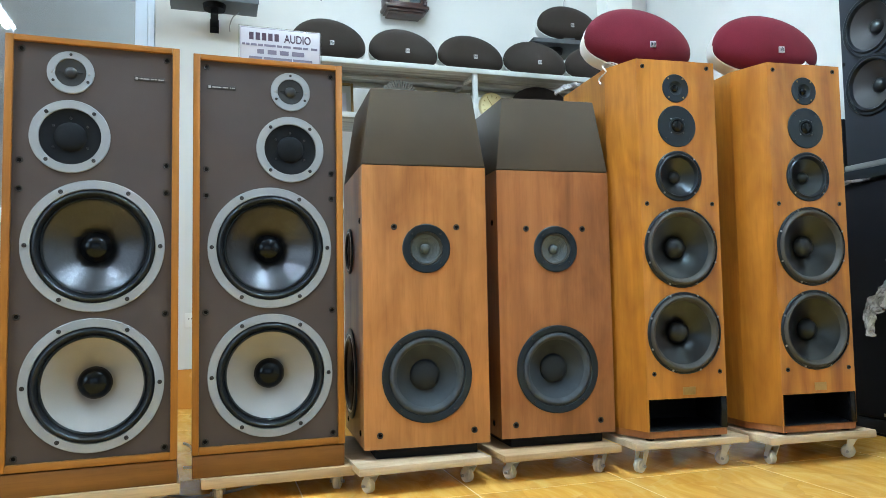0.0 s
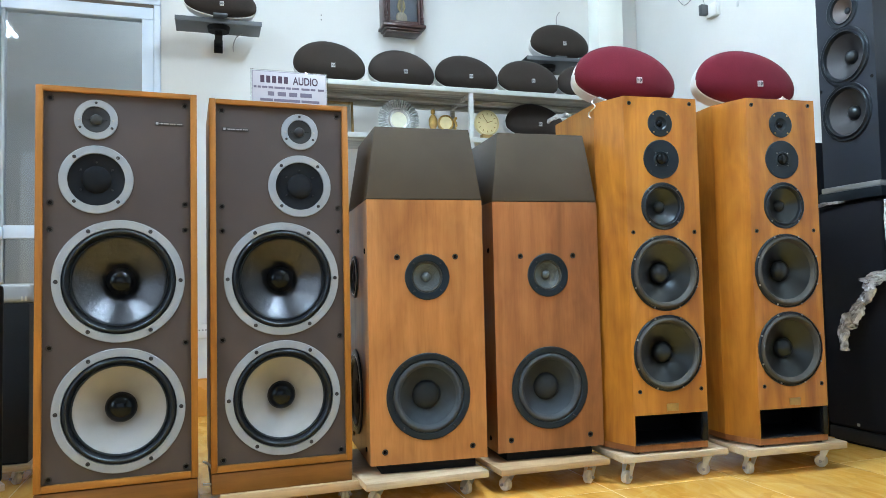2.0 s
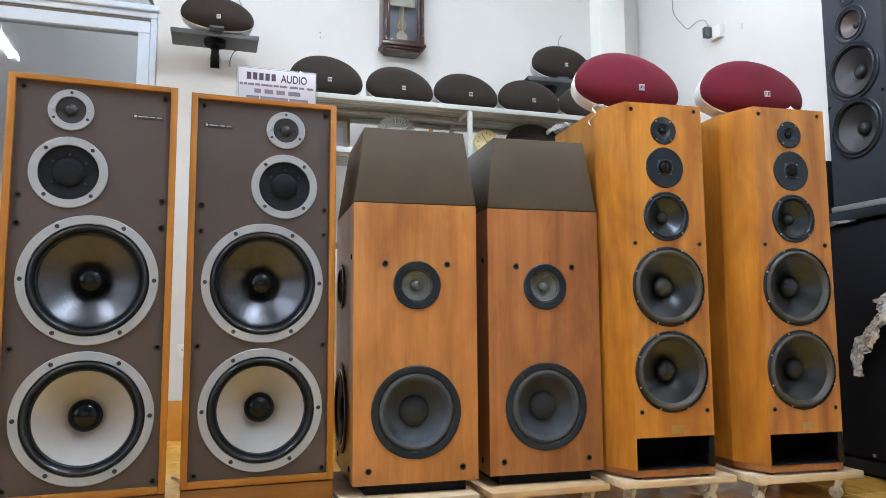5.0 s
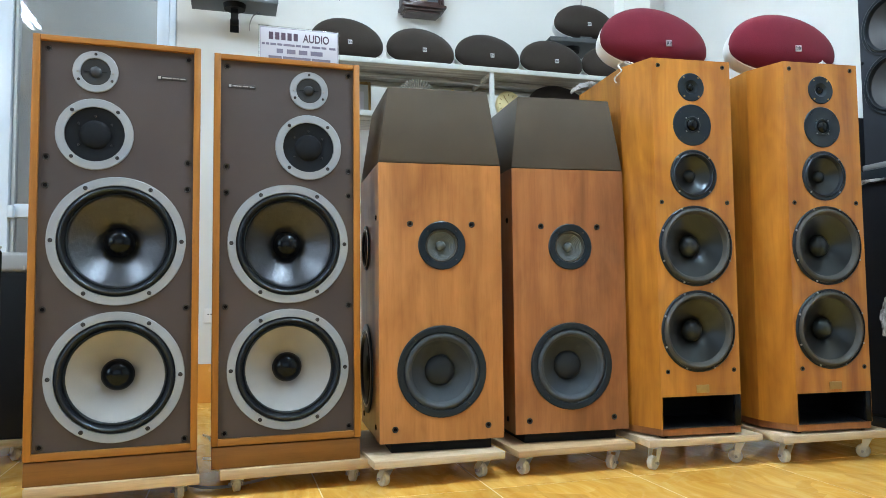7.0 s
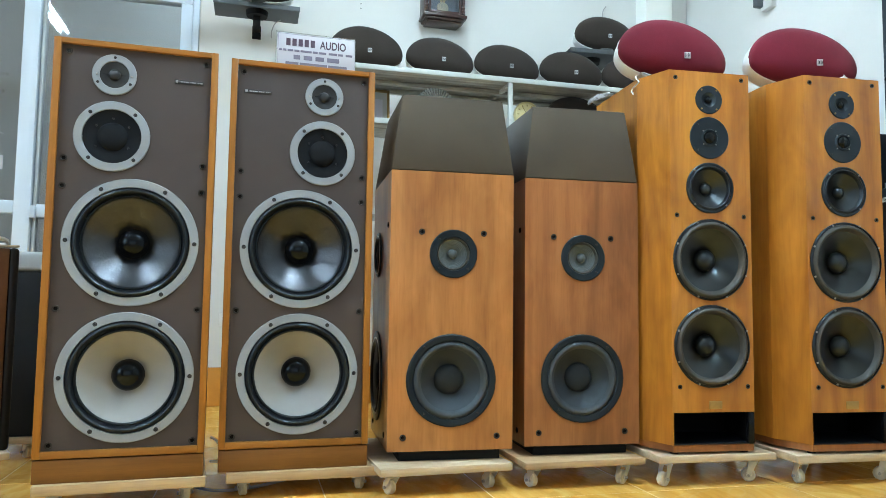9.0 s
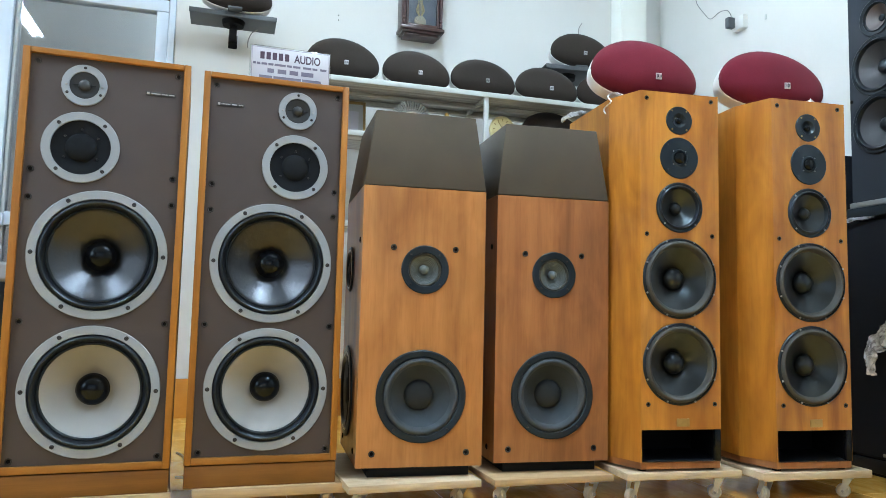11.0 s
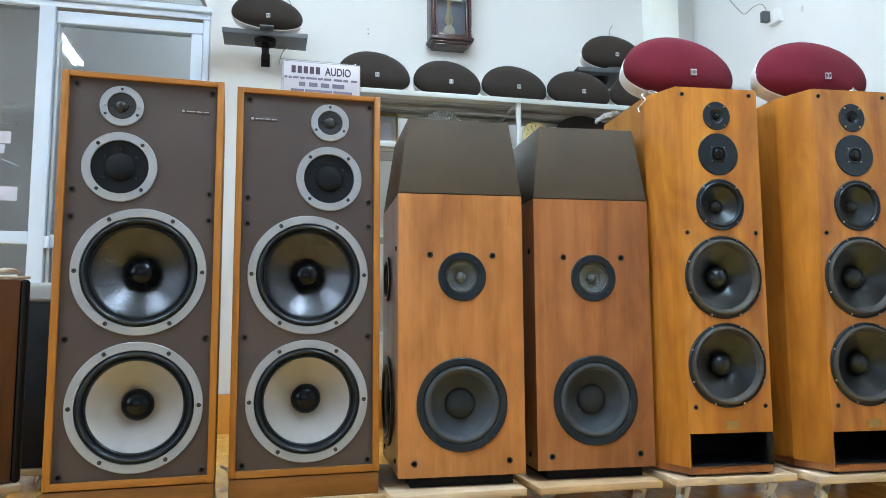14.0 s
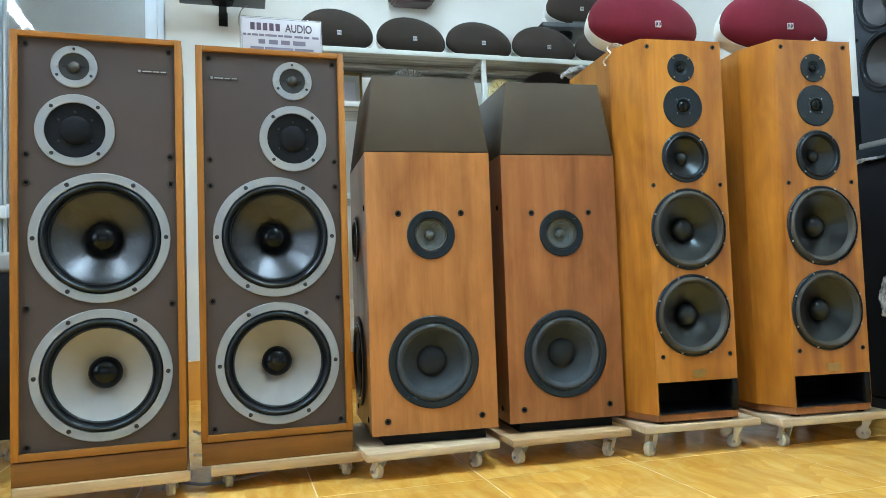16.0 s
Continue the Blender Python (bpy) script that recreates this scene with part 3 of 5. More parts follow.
def rear_wall():
    """The wall right of the opening, with the quarter arch over the glazing cut out of it."""
    bm = bmesh.new()
    y0, y1 = WALL_Y, WALL_Y + 0.16
    box(OPEN_X1, WALL_R + 0.2, y0, y1, 0.0, RAIL_Z, bm=bm)
    box(WALL_L - 0.2, OPEN_X0, y0, y1, 0.0, RAIL_Z, bm=bm)
    # above the rail: a curved soffit that springs from the right jamb and from the left one
    edge = arch_edge()
    left = [(OPEN_X0 + OPEN_X1 - x, z) for x, z in edge]
    ring = edge + left[::-1]
    for yy in (y0, y1):
        low = [bm.verts.new((x, yy, z)) for x, z in ring]
        high = [bm.verts.new((x, yy, CEIL)) for x, z in ring]
        for i in range(len(ring) - 1):
            bm.faces.new((low[i], low[i + 1], high[i + 1], high[i]))
        r = [bm.verts.new((x, yy, z)) for x, z in ((WALL_R + 0.2, RAIL_Z), (WALL_R + 0.2, CEIL))]
        bm.faces.new((low[0], high[0], r[1], r[0]))
        l = [bm.verts.new((x, yy, z)) for x, z in ((WALL_L - 0.2, RAIL_Z), (WALL_L - 0.2, CEIL))]
        bm.faces.new((low[-1], high[-1], l[1], l[0]))
    for i in range(len(ring) - 1):
        (xa, za), (xb, zb) = ring[i], ring[i + 1]
        bm.faces.new([bm.verts.new(p) for p in ((xa, y0, za), (xb, y0, zb), (xb, y1, zb), (xa, y1, za))])
    bmesh.ops.remove_doubles(bm, verts=bm.verts, dist=1e-5)
    return solid("wall_rear", bm, "wall", "white painted wall with an arched glazed opening", "wall", kind="structure")


rear_wall()
solid("wall_right", box(WALL_R, WALL_R + 0.2, WALL_F - 0.2, WALL_Y, 0, CEIL), "wall", "plain white painted wall", "wall", kind="structure")


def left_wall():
    """The unseen left-hand wall in blocks round two added windows for fill light, each with a frame and a pane."""
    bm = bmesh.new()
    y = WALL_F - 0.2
    for y0, y1, z0, z1 in SIDE_FILL_OPENINGS:
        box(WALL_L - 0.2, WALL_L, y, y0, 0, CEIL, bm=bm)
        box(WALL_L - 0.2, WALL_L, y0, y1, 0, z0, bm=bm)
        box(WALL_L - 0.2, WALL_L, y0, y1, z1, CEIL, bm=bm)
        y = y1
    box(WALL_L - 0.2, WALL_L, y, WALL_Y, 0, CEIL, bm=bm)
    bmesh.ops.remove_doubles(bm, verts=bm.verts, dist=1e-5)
    solid("wall_left", bm, "unseen_wall", "unseen dark grey wall with two added windows", "wall", kind="structure")
    for k, (y0, y1, z0, z1) in enumerate(SIDE_FILL_OPENINGS):
        g = thing(f"window_{k + 2}", "added white framed window, unseen, for fill light from the left", "window", kind="structure")
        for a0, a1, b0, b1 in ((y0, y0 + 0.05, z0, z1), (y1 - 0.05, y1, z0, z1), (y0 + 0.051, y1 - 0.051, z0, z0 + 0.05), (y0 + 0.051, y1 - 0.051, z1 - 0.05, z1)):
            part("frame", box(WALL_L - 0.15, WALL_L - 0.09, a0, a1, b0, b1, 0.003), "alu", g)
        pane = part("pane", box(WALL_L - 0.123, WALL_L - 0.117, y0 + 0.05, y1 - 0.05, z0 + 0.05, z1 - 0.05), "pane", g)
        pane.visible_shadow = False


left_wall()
wall_with_openings("wall_front", WALL_L, WALL_R, 0, CEIL, WALL_F - 0.2, WALL_F, [ASSUMED_WINDOW], "unseen dark grey wall with an assumed window")
solid("column", box(2.36, 2.53, 3.80, WALL_Y - 0.002, 0, CEIL, 0.004), "cream", "cream painted corner column", "column", kind="structure")
solid("baseboard", box(OPEN_X1 + 0.005, 2.358, WALL_Y - 0.012, WALL_Y - 0.001, FLOOR, 0.20, 0.002), "skirting", "orange tile skirting along the white wall", "baseboard", kind="structure")

# room beyond the glazing
solid("wall_beyond", box(-4.2, 2.0, BACK_Y, BACK_Y + 0.15, 0, CEIL), "backroom", "dim grey far wall beyond the glazing", "wall", kind="structure")
solid("wall_beyond_left", box(-4.35, -4.2, WALL_Y + 0.16, BACK_Y, 0, CEIL), "backroom", "dim grey side wall beyond the glazing", "wall", kind="structure")
solid("wall_beyond_right", box(0.6, 0.75, WALL_Y + 0.16, BACK_Y, 0, CEIL), "backroom", "dim grey side wall beyond the glazing", "wall", kind="structure")
solid("floor_beyond", box(-4.2, 2.0, WALL_Y + 0.16, BACK_Y, FLOOR - 0.15, FLOOR - 0.002), "grout", "tiled floor of the room beyond", "floor", kind="structure")
solid("ceiling_beyond", box(-4.2, 2.0, WALL_Y + 0.16, BACK_Y, CEIL - 0.02, CEIL + 0.12), "backroom", "grey ceiling of the room beyond", "ceiling", kind="structure")


def bar(x0, x1, z0, z1, y0=WALL_Y - 0.02, y1=WALL_Y + 0.05, b=0.004):
    return box(x0, x1, y0, y1, z0, z1, b)


def glazing():
    """White aluminium frame: header rail, a door leaf, a post and a fixed light with a middle rail."""
    g = thing("window_1", "white aluminium glazed partition with clear panes", "window", kind="structure")
    part("header_cap", bar(OPEN_X0, -0.074, 2.119, 2.148, WALL_Y - 0.042, WALL_Y - 0.001), "alu", g)
    part("header_rail", bar(OPEN_X0, -0.0845, 2.0885, 2.1185, WALL_Y - 0.018), "alu", g)
    part("jamb", bar(-0.1155, -0.0845, FLOOR, 2.088, WALL_Y - 0.014), "alu", g)
    part("post", bar(-0.870, -0.800, FLOOR, 2.088, WALL_Y - 0.03), "alu", g)
    part("post", bar(OPEN_X0, OPEN_X0 + 0.06, FLOOR, 2.088), "alu", g)
    part("middle_rail", bar(OPEN_X0 + 0.062, -0.872, 0.920, 0.980), "alu", g)
    part("bottom_rail", bar(OPEN_X0 + 0.062, -0.872, FLOOR, 0.10), "alu", g)
    part("pane", box(OPEN_X0 + 0.06, -0.872, WALL_Y + 0.012, WALL_Y + 0.018, 0.98, 2.088), "pane", g)
    part("pane", box(OPEN_X0 + 0.06, -0.872, WALL_Y + 0.012, WALL_Y + 0.018, 0.10, 0.92), "pane", g)
    # arched light over the rail
    bm = bmesh.new()
    edge = arch_edge()
    pts = edge + [(OPEN_X0 + OPEN_X1 - x, z) for x, z in edge[::-1]]
    for yy in (WALL_Y + 0.03, WALL_Y + 0.036):
        bm.faces.new([bm.verts.new((x, yy, z)) for x, z in pts])
    part("arched_pane", bm, "pane", g)
    part("gasket", box(-0.796, -0.117, WALL_Y - 0.013, WALL_Y + 0.03, 2.0735, 2.0880), "rubber_seal", g)
    d = thing("door_1", "white aluminium glazed door, closed", "door", kind="structure")
    part("top_rail", bar(-0.796, -0.1165, 2.012, 2.073, WALL_Y - 0.012), "alu", d)
    part("stile", bar(-0.172, -0.1165, FLOOR + 0.01, 2.011, WALL_Y - 0.012), "alu", d)
    part("stile", bar(-0.796, -0.780, FLOOR + 0.01, 2.011, WALL_Y - 0.002), "grey_plastic", d, "narrow grey hinge stile")
    part("hinge", bar(-0.799, -0.776, 0.900, 0.958, WALL_Y - 0.040, WALL_Y - 0.003), "alu", d)
    part("middle_rail", bar(-0.779, -0.173, 0.905, 0.968, WALL_Y - 0.012), "alu", d)
    part("bottom_rail", bar(-0.779, -0.173, FLOOR + 0.01, 0.12, WALL_Y - 0.012), "alu", d)
    part("pane", box(-0.780, -0.172, WALL_Y + 0.012, WALL_Y + 0.018, 0.968, 2.012), "pane", d)
    part("pane", box(-0.780, -0.172, WALL_Y + 0.012, WALL_Y + 0.018, 0.12, 0.905), "pane", d)


glazing()


def tube_light(m, length, material, label, pair=True):
    """A batten with one or two fluorescent tubes, along y."""
    t = thing("ceiling_light", label, "ceiling light", m, group="ceiling lights")
    part("batten", box(-0.04, 0.04, -length / 2, length / 2, 0.0, 0.035, 0.005), "white_plastic", t)
    for x in ((-0.03, 0.03) if pair else (0.0,)):
        part("fluorescent_tube", tube([(x, -length / 2 + 0.03, -0.025), (x, length / 2 - 0.03, -0.025)], 0.013, 10), material, t)
        for s in (-1, 1):
            part("lamp_holder", box(x - 0.016, x + 0.016, s * length / 2 - 0.012, s * length / 2 + 0.012, -0.04, 0.002, 0.002), "white_plastic", t)
    return t


for lx, ly, tube_len in ((-1.47, 1.24, 0.98), (1.08, 1.20, 1.3)):
    tube_light(pose(lx, ly, CEIL - 0.036), tube_len, "tube", "white batten with two lit fluorescent tubes")
# Unseen batten, added to brighten the rear wall and the floor behind the row.
tube_light(pose(0.95, 3.02, CEIL - 0.036), 0.58, "tube", "added short batten with one lit tube, unseen, to brighten the rear wall", False)
# Hidden tube added as fill for the space beyond the glass.
tube_light(pose(0.20, 4.54, CEIL - 0.057), 0.58, "tube", "added fill tube, hidden from view, in the room beyond the glazing", False)


# ---- things: loudspeakers ----


def caster(parent, x, y, top, turn):
    """A swivel caster: plate, bearing rings, bent fork, wheel with hub, bolted axle, between the floor and the board."""
    r = 0.0200
    m = pose(x, y, 0, 0, 0, turn)
    upright = Matrix.Rotation(radians(-90), 4, "X")
    fork = bmesh.new()
    box(-0.021, 0.021, -0.018, 0.018, top - 0.0022, top - 0.0004, 0.0006, bm=fork)
    join(fork, lathe([(0.008, top - 0.0088), (0.0135, top - 0.0085), (0.0150, top - 0.0072), (0.0125, top - 0.0060), (0.0150, top - 0.0046), (0.0135, top - 0.0030), (0.008, top - 0.0022)], 18, upright))
    axle_z = FLOOR + r
    # fork: a bridge with two raked cheeks
    box(-0.0150, 0.0150, -0.010, 0.014, top - 0.0108, top - 0.0086, 0.0008, bm=fork)
    for s in (-1, 1):
        pts = [(-0.010, top - 0.0090), (0.014, top - 0.0090), (0.0215, axle_z + 0.006), (0.0225, axle_z - 0.001), (0.0190, axle_z - 0.0055), (0.0125, axle_z - 0.0050), (0.0090, axle_z + 0.002)]
        a = [fork.verts.new((s * 0.0132, py, pz)) for py, pz in pts]
        b = [fork.verts.new((s * 0.0150, py, pz)) for py, pz in pts]
        fork.faces.new(a)
        fork.faces.new(b[::-1])
        for i in range(len(pts)):
            k = (i + 1) % len(pts)
            fork.faces.new((a[i], a[k], b[k], b[i]))
    c = part("caster", fork, "steel", parent, "", m)
    across = Matrix.Translation((0, 0.016, axle_z)) @ Matrix.Rotation(radians(90), 4, "Z")
    part("wheel", lathe([(0.0035, -0.0105), (0.0075, -0.0105), (0.0085, -0.0088), (0.0145, -0.0088), (0.0165, -0.0100), (r, -0.0070), (r, -0.0012), (r - 0.0006, 0.0), (r, 0.0012), (r, 0.0070), (0.0165, 0.0100), (0.0145, 0.0088), (0.0085, 0.0088), (0.0075, 0.0105), (0.0035, 0.0105)], 28, across), "nylon", c)
    part("axle", lathe([(0, -0.0205), (0.0042, -0.0205), (0.0048, -0.0155), (0.0026, -0.0152), (0.0026, 0.0152), (0.0050, 0.0155), (0.0044, 0.0195), (0, 0.0195)], 8, across), "bright_bolt", c)
    return c


def dolly(m, w, d, top, thick, material, label, turns, inset=0.045):
    """A low board on four casters; origin at the middle of its front edge."""
    t = thing("dolly", label, "dolly", m, group="dollies under the loudspeakers")
    part("board", box(-w / 2, w / 2, 0, d, top - thick, top, 0.003), material, t)
    for (x, y), a in zip(((-w / 2 + inset, inset), (w / 2 - inset, inset), (-w / 2 + inset, d - inset), (w / 2 - inset, d - inset)), turns):
        caster(t, x, y, top - thick, a)
    return t


def speaker_a(m, side):
    """Four-way cabinet with a teak surround. side: -1 puts the tweeter and midrange to the left of the axis."""
    s = thing("floor_speaker", "tall teak loudspeaker with brown baffle and grey-ringed drivers, grille removed", "loudspeaker", m, group="four-way teak loudspeakers")
    w, d, z0, z1 = 0.195, 0.37, 0.082, 1.173
    part("side_panel", box(-w, -w + 0.017, 0, d, 0.1405, z1, 0.0012), "wood_a", s)
    part("side_panel", box(w - 0.017, w, 0, d, 0.1405, z1, 0.0012), "wood_a", s)
    part("top_panel", box(-w + 0.0172, w - 0.0172, 0, d, z1 - 0.014, z1 - 0.0003, 0.001), "wood_ah", s)
    part("bottom_panel", box(-w + 0.0172, w - 0.0172, 0.0, d, 0.1407, 0.158, 0.001), "wood_ah", s)
    part("back_panel", box(-w + 0.0172, w - 0.0172, d - 0.02, d - 0.001, 0.1582, z1 - 0.0142), "black", s)
    part("plinth", box(-w + 0.001, w - 0.001, 0.003, d - 0.01, z0, 0.1375, 0.0015), "wood_ap", s, "teak plinth below a shadow gap")
    tw, md, w1, w2 = (0.055 * side, 1.091), (0.054 * side, 0.933), (0.002, 0.667), (0.003, 0.3315)
    b = 0.011
    part("baffle", holed_panel(-w + 0.0172, w - 0.0172, 0.1582, z1 - 0.0142, [(*w2, 0.150), (*w1, 0.150), (*md, 0.082), (*tw, 0.047)], b, 0.018), "baffle", s, "dark brown-grey painted baffle")
    sockets(s, 0.0086, [(u, z) for z in (1.142, 0.871, 0.802, 0.499, 0.1705) for u in (-0.162, 0.1645)], b)
    # woofers
    fl = [(0.146, -0.004), (0.1605, -0.002), (0.1605, 0.0035), (0.159, 0.005), (0.1395, 0.005), (0.1385, 0.003), (0.1385, -0.010)]
    su = arc(0.1385, -0.001, 0.120, -0.004, 0.0115, 8) + arc(0.120, -0.004, 0.113, -0.007, 0.0035, 4)[1:]
    co = [(0.113, -0.007), (0.109, -0.0112), (0.09, -0.0250), (0.065, -0.0425), (0.036, -0.062)]
    for (u, z), cm, lab, cr, ct in ((w1, "cone_black", "glossy black doped cone", 0.0370, "cap"), (w2, "cone_pale", "pale grey cone", 0.0385, "cap")):
        driver(s, "woofer", u, z, b, fl, "flange", su, "rubber", co, cm, [(cr + 0.0015, -0.0580)] + cap(cr, -0.0560, 0.028, 9), ct, (0, 60, 120, 180, 240, 300), 0.0055, 0.150, "bolt", "grey-ringed twelve-inch driver", lab)
    # midrange behind gauze, tweeter
    mf = [(0.078, -0.003), (0.0895, -0.001), (0.0895, 0.003), (0.088, 0.0045), (0.0695, 0.0045), (0.0685, 0.003), (0.0685, -0.006)]
    for deg in (90, 145, 35, 215, 325):
        du, dz = at_angle(0.046, deg)
        piece("stud", screw_mesh(0.0030, "bolt"), s, "", (md[0] + du, b + 0.0022, md[1] + dz))
    driver(s, "midrange", *md, b, mf, "flange", None, "", [(0.0685, 0.000), (0.060, -0.001), (0.048, -0.003), (0.036, -0.004)], "mesh", cap(0.036, -0.004, 0.012), "mesh", (48, 132, 228, 312), 0.0048, 0.078, "bolt", "grey-ringed midrange behind black gauze", "black gauze")
    tf = [(0.044, -0.003), (0.0525, -0.001), (0.0525, 0.003), (0.051, 0.0045), (0.0355, 0.0045), (0.0345, 0.003), (0.0345, -0.003)]
    driver(s, "tweeter", *tw, b, tf, "flange", None, "", [(0.0345, 0.001), (0.030, 0.0015), (0.020, -0.001), (0.014, -0.001)], "dome", cap(0.0145, -0.001, 0.009), "dome", (90, 210, 330), 0.0036, 0.044, "bolt", "grey-ringed dome tweeter")
    for sx in (-1, 1):
        part("lead", box(tw[0] + min(sx * 0.013, sx * 0.027), tw[0] + max(sx * 0.013, sx * 0.027), b - 0.0016, b - 0.0008, tw[1] - 0.0007, tw[1] + 0.0007), "black", s)
        piece("screw", screw_mesh(0.0028, "bright_bolt"), s, "", (tw[0] + sx * 0.0405, b - 0.0050, tw[1] - 0.002))
    bu = 0.124 * -side
    bd = part("badge", box(bu - 0.036, bu + 0.036, b - 0.0012, b + 0.001, 1.0845, 1.0955, 0.0004), "badge_plate", s, "dark maker's badge with pale print")
    part("badge_mark", box(bu - 0.0335, bu - 0.0270, b - 0.0020, b - 0.0011, 1.0868, 1.0932, 0.0002), "badge_ink", bd)
    for x0, x1 in ((-0.0240, -0.0225), (-0.0215, -0.0150), (-0.0140, -0.0095), (-0.0085, -0.0010), (0.0025, 0.0050), (0.0060, 0.0105), (0.0115, 0.0165), (0.0205, 0.0240), (0.0250, 0.0285), (0.0295, 0.0330)):
        part("badge_print", box(bu + x0, bu + x1, b - 0.0018, b - 0.0011, 1.0886, 1.0914), "badge_ink", bd)
    return s


S1 = pose(-0.085, 2.093, 0, 0, 0, 2.75)
S2 = pose(0.337, 2.133, 0, 0, 0, 1.51)
speaker_a(S1, -1)
speaker_a(S2, 1)
dolly(S1 @ pose(0.006, -0.010, 0, 0, 0, 1.5), 0.392, 0.34, 0.082, 0.026, "ply", "raw plywood dolly on cream casters", (20, 10, 160, 200))
dolly(S2 @ pose(0.024, -0.012, 0), 0.393, 0.40, 0.082, 0.026, "ply", "raw plywood dolly on cream casters", (5, -25, 150, 190))


def speaker_b(m, veneer, label):
    """Walnut cabinet with a tapered cloth head, side drivers and a black plinth."""
    s = thing("floor_speaker", label, "loudspeaker", m, group="walnut loudspeakers with cloth heads")
    w, d = 0.1775, 0.40
    part("plinth", prism([(-w + 0.035, 0.026), (w - 0.03, 0.026), (w - 0.03, d - 0.03), (-w + 0.035, d - 0.03)], 0.090, 0.1195, 0.002), "black", s, "recessed black plinth")
    md, wf = (0.0015, 0.664), (-0.001, 0.312)
    body = box(-w, w, 0.0015, d, 0.120, 0.8955, 0.0)
    for f in [f for f in body.faces if abs(f.normal.y + 1) < 0.01 or f.calc_center_median().y < 0.01]:
        body.faces.remove(f)
    join(body, holed_panel(-w, w, 0.120, 0.8955, [(*md, 0.062), (*wf, 0.118)], 0.0015, 0.02))
    part("cabinet", body, veneer, s, "veneered walnut cabinet")
    sockets(s, 0.0088, ((-0.0895, 0.724), (0.0895, 0.724), (-0.1345, 0.1575), (0.1315, 0.1575)), 0.0015)
    h = 0.027
    part("head", prism([(-w, 0.0015), (w, 0.0015), (w, d), (-w, d)], 0.8975, 1.119, 0.003, 2, [(-w + 0.031, h), (w - 0.028, h), (w - 0.028, d - 0.05), (-w + 0.031, d - 0.05)]), "head", s, "tapered taupe cloth head")
    mf = [(0.06, -0.004), (0.0685, -0.001), (0.0685, 0.003), (0.066, 0.005), (0.049, 0.0035), (0.047, 0.001), (0.047, -0.004)]
    mc = [(0.040, -0.006), (0.037, -0.0068), (0.0362, -0.0086), (0.033, -0.0094), (0.0322, -0.0112), (0.029, -0.0120), (0.0282, -0.0138), (0.025, -0.0146), (0.0242, -0.0160), (0.020, -0.0172), (0.014, -0.019)]
    driver(s, "midrange", *md, 0.0015, mf, "plate_black", arc(0.047, -0.001, 0.040, -0.006, 0.004, 6), "roll", mc, "cone_silver", cap(0.0145, -0.016, 0.013), "cone_silver", (45, 135, 225, 315), 0.0028, 0.058, "bolt", "black-ringed midrange with grey cone")
    wfl = [(0.116, -0.004), (0.1275, -0.002), (0.1275, 0.004), (0.124, 0.006), (0.110, 0.005), (0.107, 0.002), (0.107, -0.006)]
    wc = [(0.0855, -0.006), (0.078, -0.014), (0.062, -0.026), (0.042, -0.034)]
    driver(s, "woofer", *wf, 0.0015, wfl, "plate_black", arc(0.107, 0.000, 0.0855, -0.006, 0.010, 8), "foam", wc, "cone_grey", cap(0.043, -0.034, 0.018), "cap_grey", (50, 130, 230, 310), 0.0035, 0.118, "bolt", "black-framed bass driver")
    # drivers on the left flank
    for nm, dy, z, r in (("side_midrange", 0.255, 0.672, 0.069), ("side_woofer", 0.255, 0.303, 0.135)):
        o = part(nm, lathe([(r * 0.95, -0.004), (r, 0.0), (r, 0.004), (r * 0.97, 0.006), (r * 0.86, 0.005), (r * 0.84, 0.001)], 48), "plate_black", s, "", Matrix.Translation((-w, dy, z)) @ Matrix.Rotation(radians(-90), 4, "Z"))
        part("bezel", lathe([(r * 0.87, 0.0048), (r * 0.865, 0.0066), (r * 0.845, 0.0066), (r * 0.84, 0.0012)], 48), "silver", o, "bright metal rim")
        part("surround", lathe(arc(r * 0.838, 0.001, r * 0.70, 0.0008, 0.008, 6), 40), "rubber", o)
        part("cone", lathe([(r * 0.70, 0.0009), (r * 0.5, 0.0007), (r * 0.3, 0.0006)] + cap(r * 0.3, 0.0006, 0.008), 40), "cone_grey", o)
        for deg in (45, 135, 225, 315):
            a, b = at_angle(r * 0.92, deg)
            piece("screw", screw_mesh(0.004, "bright_bolt"), o, "", (a, -0.0055, b))
    for dy, z in ((0.05, 0.745), (0.07, 0.155), (0.33, 0.155)):
        piece("grille_socket", socket_mesh(0.0085), s, "", Matrix.Translation((-w, dy, z)) @ Matrix.Rotation(radians(-90), 4, "Z"))
    return s


S3 = pose(0.758, 2.109, 0, 0, 0, -2.74)
S4 = pose(1.157, 2.114, 0, 0, 0, -3.0)
speaker_b(S3, "wood_b", "honey walnut loudspeaker with tapered taupe cloth head")
speaker_b(S4, "wood_b2", "reddish walnut loudspeaker with tapered taupe cloth head")
dolly(pose(0.738, 2.055, 0, 0, 0, 2.5), 0.372, 0.46, 0.090, 0.021, "white_board", "whitewashed wooden dolly on cream casters", (25, 20, 150, 200))
dolly(pose(1.140, 2.050, 0, 0, 0, 0.5), 0.368, 0.46, 0.090, 0.019, "ply", "raw pine dolly on cream casters", (25, 120, 150, 200))


